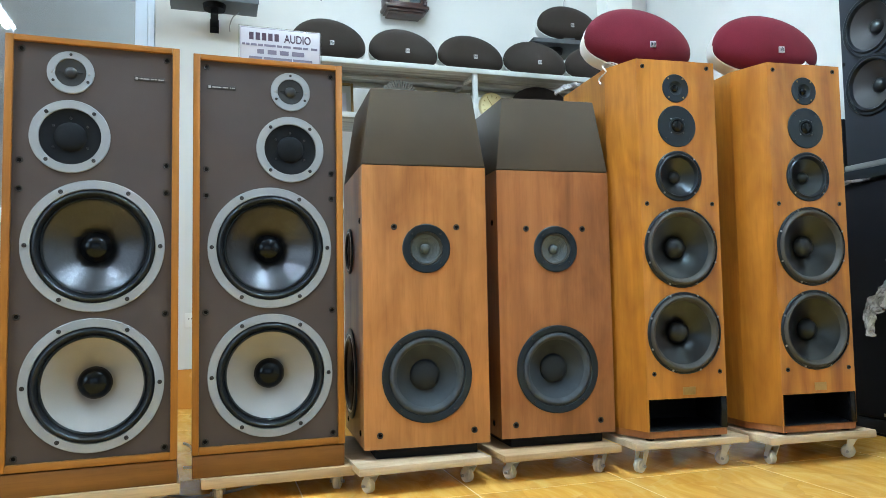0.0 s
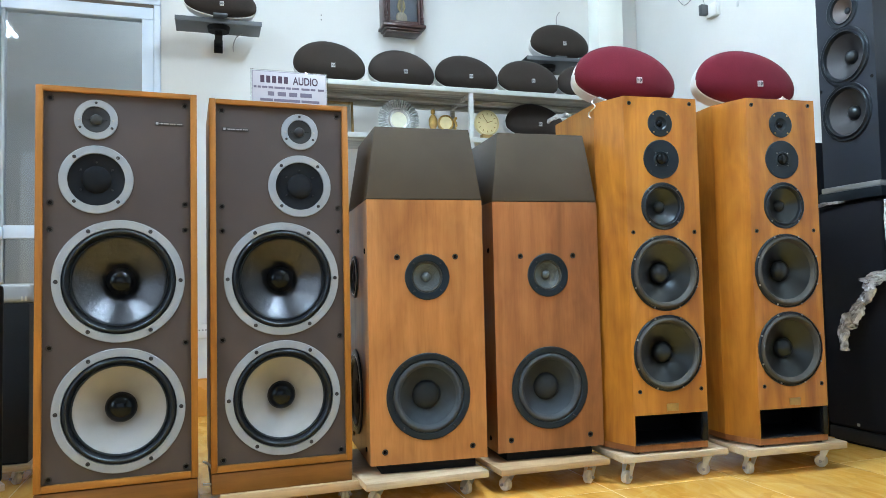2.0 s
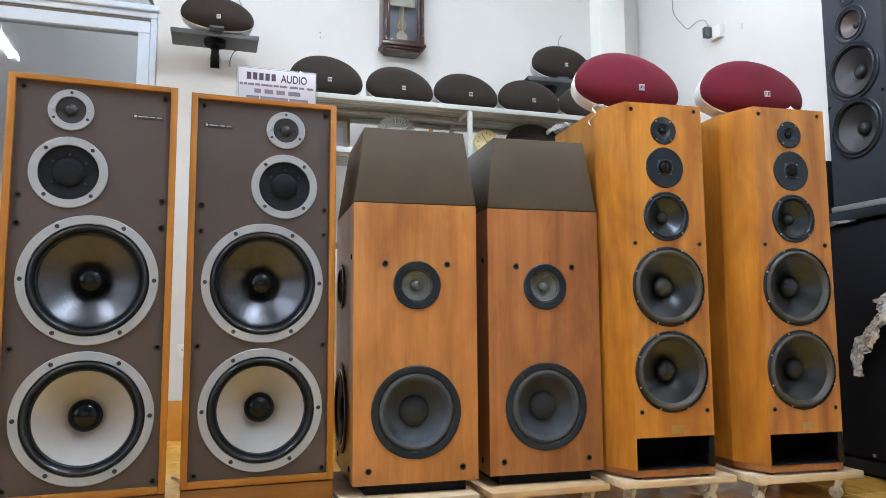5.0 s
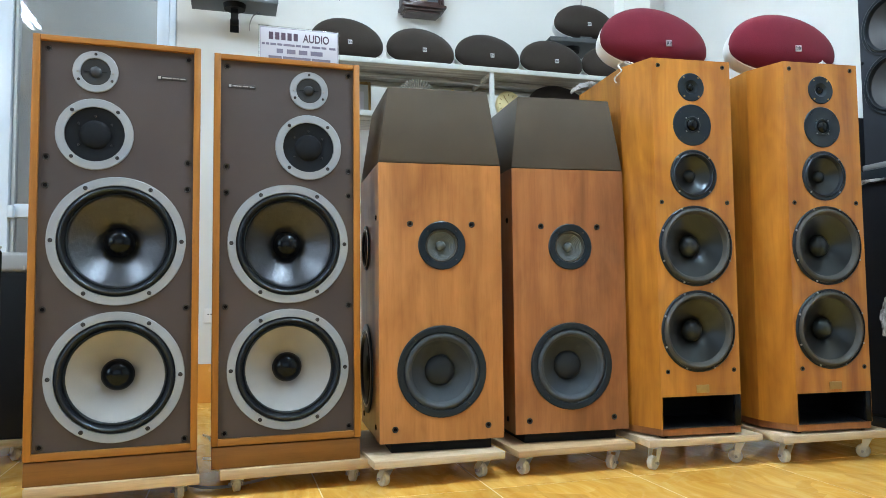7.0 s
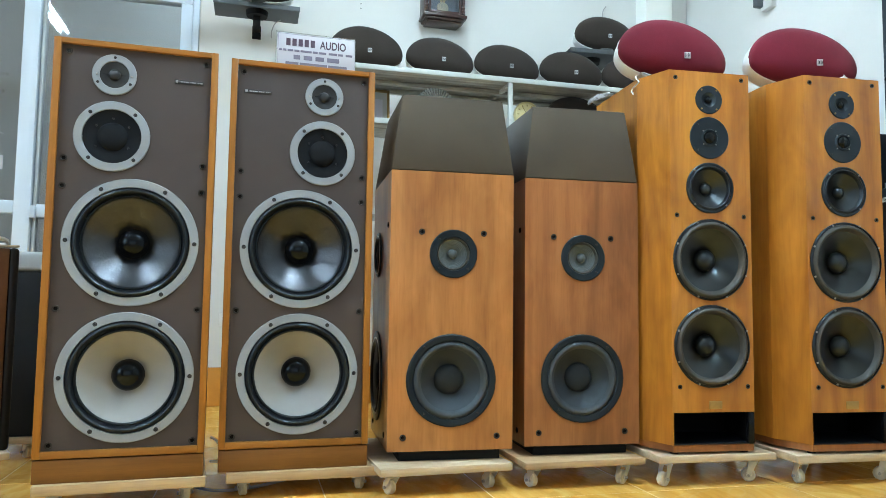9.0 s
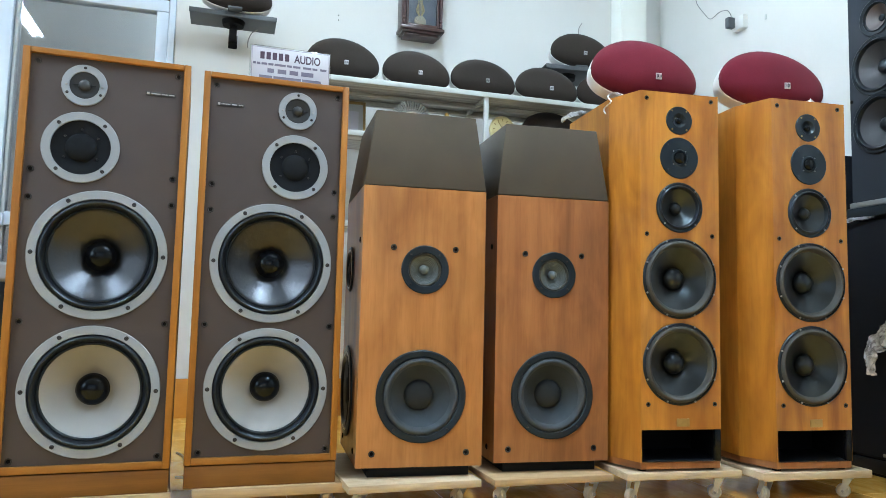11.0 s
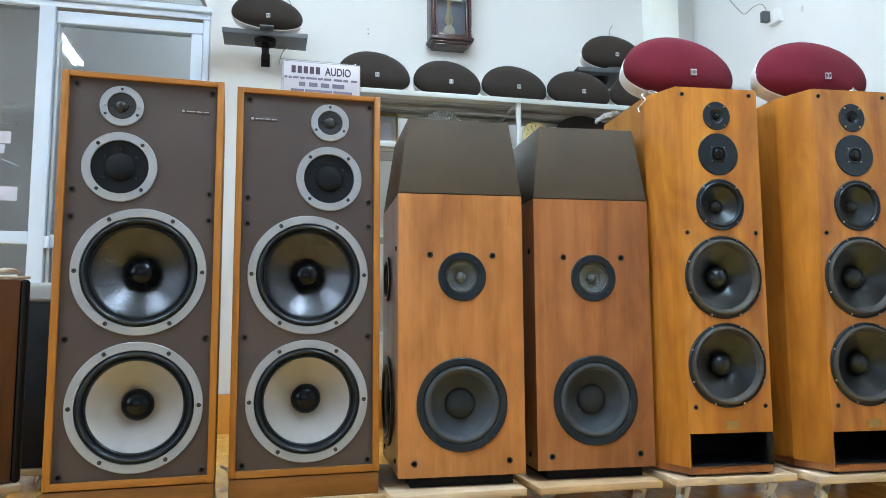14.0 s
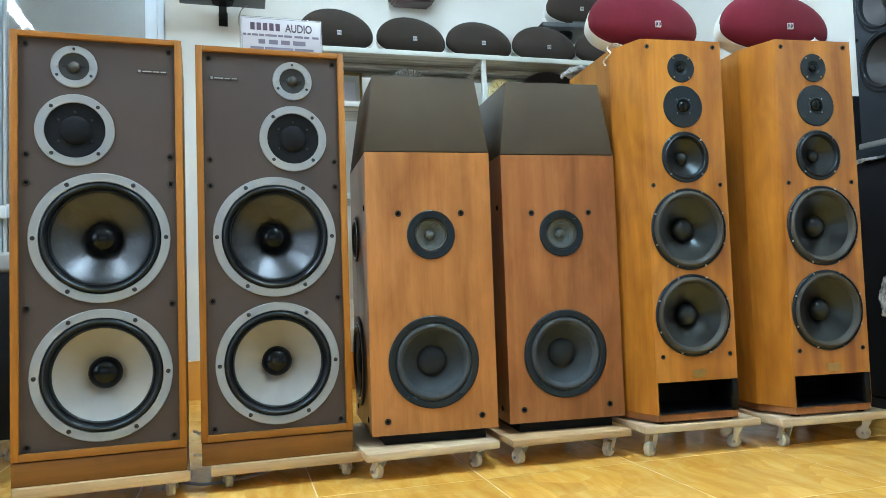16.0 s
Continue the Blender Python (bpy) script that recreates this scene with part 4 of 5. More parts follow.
def speaker_c(m):
    """Cherry tower with canted corners, two bass units, three small drivers and a slot at its foot."""
    s = thing("floor_speaker", "tall cherry tower loudspeaker with canted edges and five black drivers", "loudspeaker", m, group="cherry tower loudspeakers")
    f, w, c, d = 0.129, 0.177, 0.112, 0.43
    shape = [(-f, 0), (f, 0), (w, c), (w, d), (-w, d), (-w, c)]
    units = [(-0.003, 0.411, 0.112), (-0.003, 0.662, 0.112), (-0.003, 0.874, 0.070), (-0.003, 1.024, 0.056), (-0.003, 1.139, 0.038)]
    body = prism(shape, 0.1305, 1.223)
    for fc in [fc for fc in body.faces if fc.calc_center_median().y < 0.001]:
        body.faces.remove(fc)
    join(body, holed_panel(-f, f, 0.222, 1.223, units, 0.0, 0.02))
    # foot: side cheeks, back and floor of the slot
    box(-f, -f + 0.004, 0.0, 0.012, 0.1306, 0.2219, bm=body)
    part("cabinet", body, "wood_c", s, "cherry veneered cabinet with a slot at its foot", smooth=False)
    part("slot_cheek", box(f - 0.019, f - 0.0005, 0.001, 0.013, 0.1306, 0.2219, 0.001), "cap", s, "glossy black end of the slot")
    part("slot_top", box(-f + 0.001, f - 0.001, 0.003, 0.199, 0.2222, 0.2240), "black", s)
    part("slot_back", box(-w + 0.019, w - 0.019, 0.20, 0.22, 0.1305, 0.2218), "black", s, "black back of the foot slot")
    part("slot_lining", prism([(-f + 0.0048, 0.003), (f - 0.0195, 0.003), (f - 0.0195, 0.014), (w - 0.02, c), (w - 0.02, 0.199), (-w + 0.012, 0.199), (-w + 0.012, c)], 0.1302, 0.1325), "ash", s)
    for sx, e in ((-1, 0.0045), (1, 0.0160)):
        part("slot_lining", prism([(sx * px, py) for px, py in ((f - e, 0.014), (f - e - 0.002, 0.014), (w - e - 0.010, c), (w - e - 0.010, 0.199), (w - e - 0.008, 0.199), (w - e - 0.008, c))], 0.1328, 0.2215), "black", s)
    part("base", prism([(x * 0.985, y + 0.003) for x, y in shape], 0.110, 0.130, 0.0015), "wood_b2", s, "darker reddish base board", smooth=False)
    for x, y in ((-0.11, 0.03), (0.11, 0.03), (-0.14, 0.38), (0.14, 0.38)):
        piece("foot", shared("foot", lambda: lathe([(0, 0.103), (0.013, 0.103), (0.013, 0.1098), (0, 0.1098)], 14, Matrix.Rotation(radians(-90), 4, "X")), "black"), s, "", (x, y, 0))
    sockets(s, 0.0068, ((-0.109, 1.201), (0.105, 1.205), (-0.109, 0.791), (0.106, 0.792), (-0.105, 0.295), (0.109, 0.295)))
    bf = [(0.110, -0.004), (0.1195, -0.002), (0.1195, 0.003), (0.117, 0.006), (0.1135, 0.007), (0.1125, 0.004)]
    bs = arc(0.1125, 0.004, 0.092, -0.004, 0.012, 10)
    bc = [(0.092, -0.004), (0.082, -0.0082), (0.068, -0.0152), (0.054, -0.0236), (0.042, -0.0324), (0.031, -0.0420)]
    for z in (0.411, 0.662):
        driver(s, "woofer", -0.003, z, 0.0, bf, "rubber", bs, "roll", bc, "cone_brown", cap(0.0325, -0.0400, 0.028, 8), "cap_soft", (22.5, 67.5, 112.5, 157.5, 202.5, 247.5, 292.5, 337.5), 0.003, 0.1165, "bright_bolt", "bass driver with grey-brown cone and black rubber surround", "grey-brown satin cone")
    mf = [(0.068, -0.003), (0.0755, -0.001), (0.0755, 0.003), (0.073, 0.005), (0.067, 0.004)]
    driver(s, "midrange", -0.003, 0.874, 0.0, mf, "plate_black", arc(0.067, 0.003, 0.056, -0.003, 0.007, 8), "rubber", [(0.056, -0.003), (0.042, -0.0125), (0.017, -0.027)], "cone_brown", cap(0.0185, -0.0262, 0.017), "cap_soft", (45, 135, 225, 315), 0.003, 0.071, "bright_bolt", "small black midrange driver")
    df = [(0.055, -0.003), (0.0625, -0.001), (0.0625, 0.002), (0.061, 0.0035), (0.026, 0.0035), (0.024, 0.006), (0.021, 0.006), (0.019, 0.002)]
    driver(s, "dome_midrange", -0.003, 1.024, 0.0, df, "plate_black", None, "", [(0.019, 0.002), (0.017, 0.002)], "rubber", cap(0.0175, 0.002, 0.011), "cap", (45, 135, 225, 315), 0.0026, 0.054, "bolt", "dome midrange on a black faceplate")
    for u, z in ((-0.023, 1.004), (0.017, 1.004), (-0.023, 1.044), (0.017, 1.044)):
        piece("screw", screw_mesh(0.0022, "bright_bolt"), s, "", (u, -0.0033, z))
    tf = [(0.036, -0.003), (0.043, -0.001), (0.043, 0.002), (0.0415, 0.0035), (0.022, 0.0035), (0.014, -0.003), (0.012, -0.003)]
    driver(s, "tweeter", -0.003, 1.139, 0.0, tf, "plate_black", None, "", [(0.012, -0.003), (0.010, -0.003)], "rubber", cap(0.0105, -0.003, 0.008), "cap", (50, 130, 230, 310), 0.0028, 0.037, "brass", "small dome tweeter on a black faceplate")
    part("badge", box(-0.015, 0.026, -0.0016, 0.001, 0.231, 0.254, 0.0006), "brass", s, "small tarnished brass badge")
    return s


S5 = pose(1.513, 1.998, 0, 0, 0, -3.94)
S6 = pose(1.923, 1.928, 0, 0, 0, -4.09)
tower = speaker_c(S5)
copy_thing(tower, S6)
dolly(S5 @ pose(0.012, -0.004, 0, 0, 0, 1.0), 0.372, 0.45, 0.1025, 0.021, "white_board", "whitewashed wooden dolly on cream casters", (115, 60, 150, 200))
dolly(S6 @ pose(0.008, -0.004, 0, 0, 0, 1.0), 0.378, 0.45, 0.1025, 0.023, "white_board", "whitewashed wooden dolly on cream casters", (0, 40, 150, 200))


def egg(m, cloth, label, w=0.350, h=0.190, group="egg-shaped loudspeakers on the shelf", tilt=3.5, bx=0.0125, bz=0.0745):
    """An egg-shaped loudspeaker lying on its side: cloth front, white shell behind, badge, small foot."""
    e = thing("egg_speaker", label, "loudspeaker", m, group=group)
    n = 48

    def outline(s):
        pts = []
        for k in range(n):
            a = 2 * math.pi * k / n
            x, z = math.cos(a), math.sin(a)
            z = z * (1.0 - 0.07 * x) if z > 0 else 0.62 * math.copysign(abs(z) ** 0.8, z)
            pts.append((w / 2 * x, z * w * 0.30))
        c, q = math.cos(radians(-tilt)), math.sin(radians(-tilt))
        pts = [(x * c - z * q, x * q + z * c) for x, z in pts]
        kx = w / (max(p[0] for p in pts) - min(p[0] for p in pts))
        kz = h / (max(p[1] for p in pts) - min(p[1] for p in pts))
        return [(s * kx * x, s * kz * z) for x, z in pts]

    low = min(z for _, z in outline(1.0))

    def shell(stations):
        bm = bmesh.new()
        rings = []
        for s, y in stations:
            if s < 1e-4:
                rings.append([bm.verts.new((0, y, -low))])
            else:
                rings.append([bm.verts.new((x, y, z - low)) for x, z in outline(s)])
        for a, b in zip(rings, rings[1:]):
            for k in range(n):
                q = [a[k % len(a)], a[(k + 1) % len(a)], b[(k + 1) % len(b)], b[k % len(b)]]
                q = [v for i, v in enumerate(q) if v not in q[:i]]
                bm.faces.new(q)
        return bm

    high = max(z for _, z in outline(1.0)) - low
    steps = [(math.cos(math.pi / 2 * k / 9), -0.052 * math.sin(math.pi / 2 * k / 9)) for k in range(9)] + [(0, -0.052)]
    front = shell([(0.97, 0.006)] + steps)
    for v in front.verts:          # the cloth stops short of the shell's lower rim
        v.co.z = high - (high - v.co.z) * 0.965
    part("grille", front, cloth, e, "cloth-covered front")
    back = [(0.86, 0.001), (0.985, -0.001), (0.998, -0.003), (1.004, 0.004), (0.99, 0.03)] + [(0.98 * math.cos(math.pi / 2 * k / 7), 0.04 + 0.11 * math.sin(math.pi / 2 * k / 7)) for k in range(1, 7)] + [(0, 0.15)]
    part("shell", shell(back), "egg_shell", e, "white plastic shell")
    bd = part("badge", box(bx - 0.0095, bx + 0.0095, -0.0535, -0.040, bz - 0.0100, bz + 0.0100, 0.001), "badge_silver", e, "small square silver badge")
    for x0, x1, z0, z1 in ((0.0050, 0.0068, 0.068, 0.081), (0.0085, 0.0112, 0.070, 0.079), (0.0140, 0.0158, 0.068, 0.081), (0.0175, 0.0200, 0.070, 0.079)):
        part("badge_mark", box(bx - 0.0125 + x0, bx - 0.0125 + x1, -0.0542, -0.0536, bz - 0.0745 + z0, bz - 0.0745 + z1), "plate_black", bd)
    part("foot", box(-0.035, 0.030, -0.040, 0.07, 0.0, 0.011, 0.003), "bracket", e, "dark grey foot")
    return e


# ---- things: shelf and what stands on it ----
SHELF = 1.622


def wall_rack():
    r = thing("shelf_rack", "steel wall rack with white edges and posts", "shelf", pose(0, 0, 0, 0, 0, 0))
    x0, x1, y0, y1 = 0.36, 2.34, 3.40, 3.72
    part("top_shelf", box(x0, x1, y0 + 0.004, y1, SHELF - 0.018, SHELF - 0.002, 0.001), "shelf_steel", r, "galvanised shelf board")
    part("front_edge", box(x0, x1, y0 - 0.004, y0 + 0.003, SHELF - 0.024, SHELF, 0.001), "shelf_white", r)
    part("cross_rail", box(x0, x1, 3.56, 3.585, SHELF - 0.040, SHELF - 0.0185, 0.001), "shelf_steel", r)
    part("rear_rail", box(x0, x1, y1 - 0.025, y1, SHELF - 0.042, SHELF - 0.0185, 0.001), "shelf_steel", r)
    for x in (0.37, 1.397, 2.30):
        part("post", box(x - 0.011, x + 0.011, y0 + 0.006, y0 + 0.026, FLOOR, SHELF - 0.0185, 0.002), "shelf_white", r)
        part("post", box(x - 0.011, x + 0.011, y1 - 0.024, y1 - 0.004, FLOOR, SHELF - 0.043, 0.002), "shelf_steel", r)
        part("arm", box(x - 0.009, x + 0.009, y0 + 0.027, y1 - 0.026, SHELF - 0.038, SHELF - 0.0185, 0.001), "shelf_steel", r)
    for z in (1.372, 0.95, 0.5):
        part("lower_shelf", box(x0, x1, y0 + 0.028, y1, z - 0.016, z, 0.001), "shelf_steel", r)
        part("front_edge", box(x0, x1, y0 - 0.002, y0 + 0.005, z - 0.022, z + 0.002, 0.001), "shelf_white", r)
    return r


wall_rack()
egg(pose(0.700, 3.48, SHELF + 0.001, 0, 0, -4), "egg_cloth", "dark brown egg-shaped loudspeaker with white shell beside the sign", 0.346, 0.203)
dark = egg(pose(1.063, 3.50, SHELF + 0.001, 0, 0, -5), "egg_cloth", "dark brown egg-shaped loudspeaker with white shell on the shelf", 0.334, 0.194, tilt=5)
for x, yaw in ((1.407, -5), (1.753, -6), (2.10, -8)):
    copy_thing(dark, pose(x, 3.50, SHELF + 0.001, 0, 0, yaw))
low_egg = copy_thing(dark, pose(1.815, 3.56, 1.3745 + 0.035, 0, 0, -5))
tagged(low_egg, "black egg-shaped loudspeaker with white shell on the lower shelf")
solid("egg_stand", box(-0.06, 0.06, -0.02, 0.08, 0, 0.034, 0.004), "black", "low black stand under the egg loudspeaker", "stand", pose(1.815, 3.56, 1.3745))


def bracket(m, w, d, label):
    """A tilted tray on a wall arm."""
    b = thing("wall_bracket", label, "bracket", m)
    part("tray", box(-w / 2, w / 2, -d, 0.0, -0.006, 0.0, 0.001), "bracket", b)
    part("tray_lip", box(-w / 2, w / 2, -d - 0.004, -d - 0.0005, -0.022, 0.001, 0.001), "bracket", b)
    part("swivel", lathe([(0, -0.03), (0.05, -0.03), (0.055, -0.006), (0, -0.006)], 20, Matrix.Translation((0, -d / 2, 0)) @ Matrix.Rotation(radians(-90), 4, "X")), "black", b)
    part("arm", box(-0.018, 0.018, -d / 2 - 0.02, 0.05, -0.055, -0.031, 0.003), "black", b)
    part("wall_plate", box(-0.022, 0.022, 0.045, 0.058, -0.088, -0.02, 0.003), "black", b)
    return b


bracket(pose(0.195, WALL_Y - 0.059, 1.955, 0, 0, 0), 0.405, 0.205, "grey tilted wall bracket carrying an egg loudspeaker")
egg(pose(0.203, 3.645, 1.9565, 0, 0, 0), "egg_cloth", "dark brown egg-shaped loudspeaker on a grey wall bracket", 0.338, 0.170, tilt=4, bx=0.004, bz=0.052)
bracket(pose(1.975, WALL_Y - 0.059, 1.872, 0, 0, -4), 0.34, 0.30, "dark wall bracket carrying an egg loudspeaker")
corner_egg = copy_thing(dark, pose(1.996, 3.60, 1.8735, 0, 0, -8))
tagged(corner_egg, "dark brown egg-shaped loudspeaker on a dark wall bracket")
red = egg(pose(1.474, 2.135, 1.2245, 0, 0, -10), "red_cloth", "burgundy egg-shaped loudspeaker with white shell on a cherry tower", 0.350, 0.205, "burgundy egg-shaped loudspeakers", 6.5, 0.030, 0.076)
copy_thing(red, pose(1.912, 2.075, 1.2245, 0, 0, -14))


def mantel_ornaments():
    z = 1.373
    # crystal dish with a small dial, on edge
    c = thing("crystal_clock", "round cut-crystal clock standing on the lower shelf", "clock", pose(1.053, 3.54, z + 0.100))
    teeth = bmesh.new()
    n = 44
    for k in range(n):
        a0, a1, am = (2 * math.pi * (k + q) / n for q in (0, 1, 0.5))
        v = [teeth.verts.new((r * math.cos(a), y, r * math.sin(a))) for r, a, y in ((0.055, a0, -0.012), (0.055, a1, -0.012), (0.103, a1, -0.006), (0.108, am, -0.009), (0.103, a0, -0.006), (0.082, am, -0.020))]
        for q in ((0, 1, 5), (1, 2, 5), (2, 3, 5), (3, 4, 5), (4, 0, 5)):
            teeth.faces.new([v[i] for i in q])
    bmesh.ops.remove_doubles(teeth, verts=teeth.verts, dist=1e-5)
    part("cut_rim", teeth, "crystal_rim", c, "faceted crystal rim")
    part("body", lathe([(0.0, -0.02), (0.098, -0.012), (0.100, 0.004), (0.055, 0.010)], 36), "crystal", c)
    part("bezel", lathe([(0.055, 0.008), (0.050, 0.016), (0.042, 0.014), (0.040, 0.010)], 36), "silver", c)
    part("dial", lathe([(0.041, 0.011), (0, 0.011)], 32), "dial", c)
    # gilded figure with a small round dial beside it: plain shape
    prof = [(0.026, 0.0), (0.027, 0.012), (0.014, 0.016), (0.012, 0.06), (0.021, 0.085), (0.023, 0.115), (0.013, 0.135), (0.007, 0.142), (0.012, 0.150), (0.011, 0.164), (0, 0.172)]
    solid("figurine", lathe(prof, 16, Matrix.Rotation(radians(-90), 4, "X")), "gold", "small gilded figurine on the lower shelf", "figurine", pose(1.238, 3.55, z + 0.001))
    g = thing("mantel_clock", "small gilded mantel clock beside the figurine", "clock", pose(1.305, 3.55, z + 0.001))
    part("case", lathe([(0.0, -0.02), (0.040, -0.016), (0.042, 0.008), (0.036, 0.012), (0.033, 0.008)], 28, Matrix.Translation((0, 0, 0.100))), "gold", g)
    part("dial", lathe([(0.033, 0.009), (0, 0.009)], 24, Matrix.Translation((0, 0, 0.100))), "gold_dial", g)
    part("base", prism([(-0.05, -0.02), (0.05, -0.02), (0.05, 0.02), (-0.05, 0.02)], 0, 0.06, 0.004, 2, [(-0.035, -0.016), (0.035, -0.016), (0.035, 0.016), (-0.035, 0.016)]), "gold", g)
    part("scroll", tube(spline([(0.045, 0, 0.06), (0.058, 0, 0.09), (0.050, 0, 0.12), (0.062, 0, 0.13)], 5), 0.007, 8), "gold", g)
    b = thing("round_clock", "round brass clock with cream dial on the lower shelf", "clock", pose(1.533, 3.55, z + 0.001 + 0.112))
    part("case", lathe([(0.0, -0.03), (0.060, -0.028), (0.066, -0.01), (0.068, 0.006), (0.063, 0.012), (0.058, 0.008)], 40), "gold_dial", b)
    part("dial", lathe([(0.058, 0.007), (0, 0.007)], 40), "gold_dial", b)
    part("stand", box(-0.03, 0.03, -0.01, 0.03, -0.112, -0.060, 0.004), "brass", b)
    for k in range(12):
        a = radians(30 * k)
        part("hour_mark", box(-0.0018, 0.0018, -0.0085, -0.0072, 0.042, 0.052), "brass", b, "", Matrix.Rotation(a, 4, "Y"))
    part("hour_hand", box(-0.002, 0.002, -0.0100, -0.0088, -0.004, 0.030), "brass", b, "", Matrix.Rotation(radians(70), 4, "Y"))
    part("minute_hand", box(-0.0015, 0.0015, -0.0116, -0.0104, -0.004, 0.042), "brass", b, "", Matrix.Rotation(radians(-35), 4, "Y"))
    f = thing("picture_frame", "small gilt picture frame on the lower shelf", "picture frame", pose(0.775, 3.66, z + 0.001, -6))
    for x0, x1, z0, z1 in ((-0.075, -0.063, 0, 0.215), (0.063, 0.075, 0, 0.215), (-0.0625, 0.0625, 0.203, 0.215), (-0.0625, 0.0625, 0, 0.012)):
        part("moulding", box(x0, x1, -0.008, 0.008, z0, z1, 0.002), "brass", f)
    part("mount", box(-0.062, 0.062, 0.0, 0.004, 0.0125, 0.2025), "backroom", f)
    part("mount_panel", box(-0.040, 0.040, -0.003, -0.0005, 0.045, 0.165), "paper", f)


mantel_ornaments()


def wall_clock():
    """A pendulum wall clock in a dark mahogany case with a glazed front."""
    c = thing("wall_clock", "dark mahogany pendulum wall clock with cream dial", "clock", pose(1.166, WALL_Y - 0.002, 2.022))
    w, y0, y1 = 0.112, -0.115, 0.0
    part("case_back", box(-w, w, -0.016, y1, 0.05, 0.52), "mahogany", c)
    part("case_side", box(-w, -w + 0.012, y0 + 0.012, -0.0165, 0.05, 0.52, 0.001), "mahogany", c)
    part("case_side", box(w - 0.012, w, y0 + 0.012, -0.0165, 0.05, 0.52, 0.001), "mahogany", c)
    part("backboard", box(-w + 0.0125, w - 0.0125, -0.0225, -0.0165, 0.05, 0.52), "clock_back", c, "slate-blue backboard")
    # stepped foot and cornice
    for z0, z1, k in ((0.032, 0.050, 1.08), (0.020, 0.0315, 0.96), (0.008, 0.0195, 0.84)):
        part("foot_moulding", box(-w * k, w * k, y0 * k, y1, z0, z1, 0.004), "mahogany", c)
    for z0, z1, k in ((0.5205, 0.540, 1.08), (0.5405, 0.560, 1.16), (0.5605, 0.66, 0.9)):
        part("cornice", box(-w * k, w * k, y0 * k, y1, z0, z1, 0.005), "mahogany", c)
    for x0, x1, z0, z1 in ((-0.090, -0.078, 0.052, 0.518), (0.078, 0.090, 0.052, 0.518), (-0.0775, 0.0775, 0.505, 0.518), (-0.0775, 0.0775, 0.052, 0.066)):
        part("door_frame", box(x0, x1, y0, y0 + 0.012, z0, z1, 0.002), "mahogany", c)
    prof = [(0.010, 0.0), (0.010, 0.02), (0.006, 0.025), (0.010, 0.035), (0.006, 0.045), (0.009, 0.06), (0.010, 0.22), (0.009, 0.38), (0.006, 0.395), (0.010, 0.405), (0.006, 0.415), (0.010, 0.425), (0.010, 0.455)]
    col = shared("column_turned", lambda: lathe([(0, 0.0)] + prof + [(0, 0.455)], 14, Matrix.Rotation(radians(-90), 4, "X")), "mahogany")
    for sx in (-1, 1):
        piece("turned_column", col, c, "", (sx * 0.101, y0 + 0.002, 0.055))
    part("dial", box(-0.074, 0.074, -0.060, -0.056, 0.278, 0.500, 0.001), "dial", c, "yellowed square dial")
    part("chapter_ring", lathe([(0.066, 0.0), (0.066, 0.0015), (0.046, 0.0015), (0.046, 0.0)], 40, Matrix.Translation((0, -0.0605, 0.392))), "gold_dial", c)
    for k in range(12):
        part("hour_mark", box(-0.0015, 0.0015, -0.0634, -0.0622, 0.050, 0.062), "ink", c, "", Matrix.Translation((0, 0, 0.392)) @ Matrix.Rotation(radians(30 * k), 4, "Y"))
    part("hour_hand", box(-0.002, 0.002, -0.067, -0.0655, -0.004, 0.030), "black", c, "", Matrix.Translation((0, 0, 0.392)) @ Matrix.Rotation(radians(60), 4, "Y"))
    part("minute_hand", box(-0.0015, 0.0015, -0.069, -0.0675, -0.004, 0.046), "black", c, "", Matrix.Translation((0, 0, 0.392)) @ Matrix.Rotation(radians(-75), 4, "Y"))
    for x in (-0.010, -0.003, 0.004, 0.011):
        part("pendulum_rod", tube([(x, -0.055, 0.13), (x, -0.055, 0.277)], 0.0022, 6), "gold_dial", c)
    part("pendulum_lyre", tube(spline([(-0.012, -0.055, 0.20), (-0.02, -0.055, 0.165), (-0.008, -0.055, 0.14), (0.0, -0.055, 0.13), (0.008, -0.055, 0.14), (0.02, -0.055, 0.165), (0.012, -0.055, 0.20)], 5), 0.004, 6), "gold_dial", c)
    part("pendulum_bob", lathe([(0, -0.006), (0.03, -0.003), (0.033, 0), (0.03, 0.004), (0, 0.008)], 28, Matrix.Translation((0, -0.055, 0.105))), "dial", c, "round pale gilt pendulum bob")
    part("glass", box(-0.0775, 0.0775, y0 + 0.004, y0 + 0.006, 0.067, 0.504), "pane", c)
    return c


wall_clock()


def letters(text, size, parent, material, m):
    """Printed words as a thin mesh in the built-in font."""
    cu = bpy.data.curves.new("lettering", "FONT")
    cu.body, cu.size, cu.extrude, cu.align_x = text, size, 0.0004, "LEFT"
    cu.offset = 0.0006
    tmp = bpy.data.objects.new("lettering_source", cu)
    me = bpy.data.meshes.new_from_object(tmp)
    bpy.data.objects.remove(tmp)
    me.materials.clear()
    me.materials.append(M[material])
    ob = new("lettering", me)
    ob.parent = parent
    ob.matrix_basis = m
    return ob


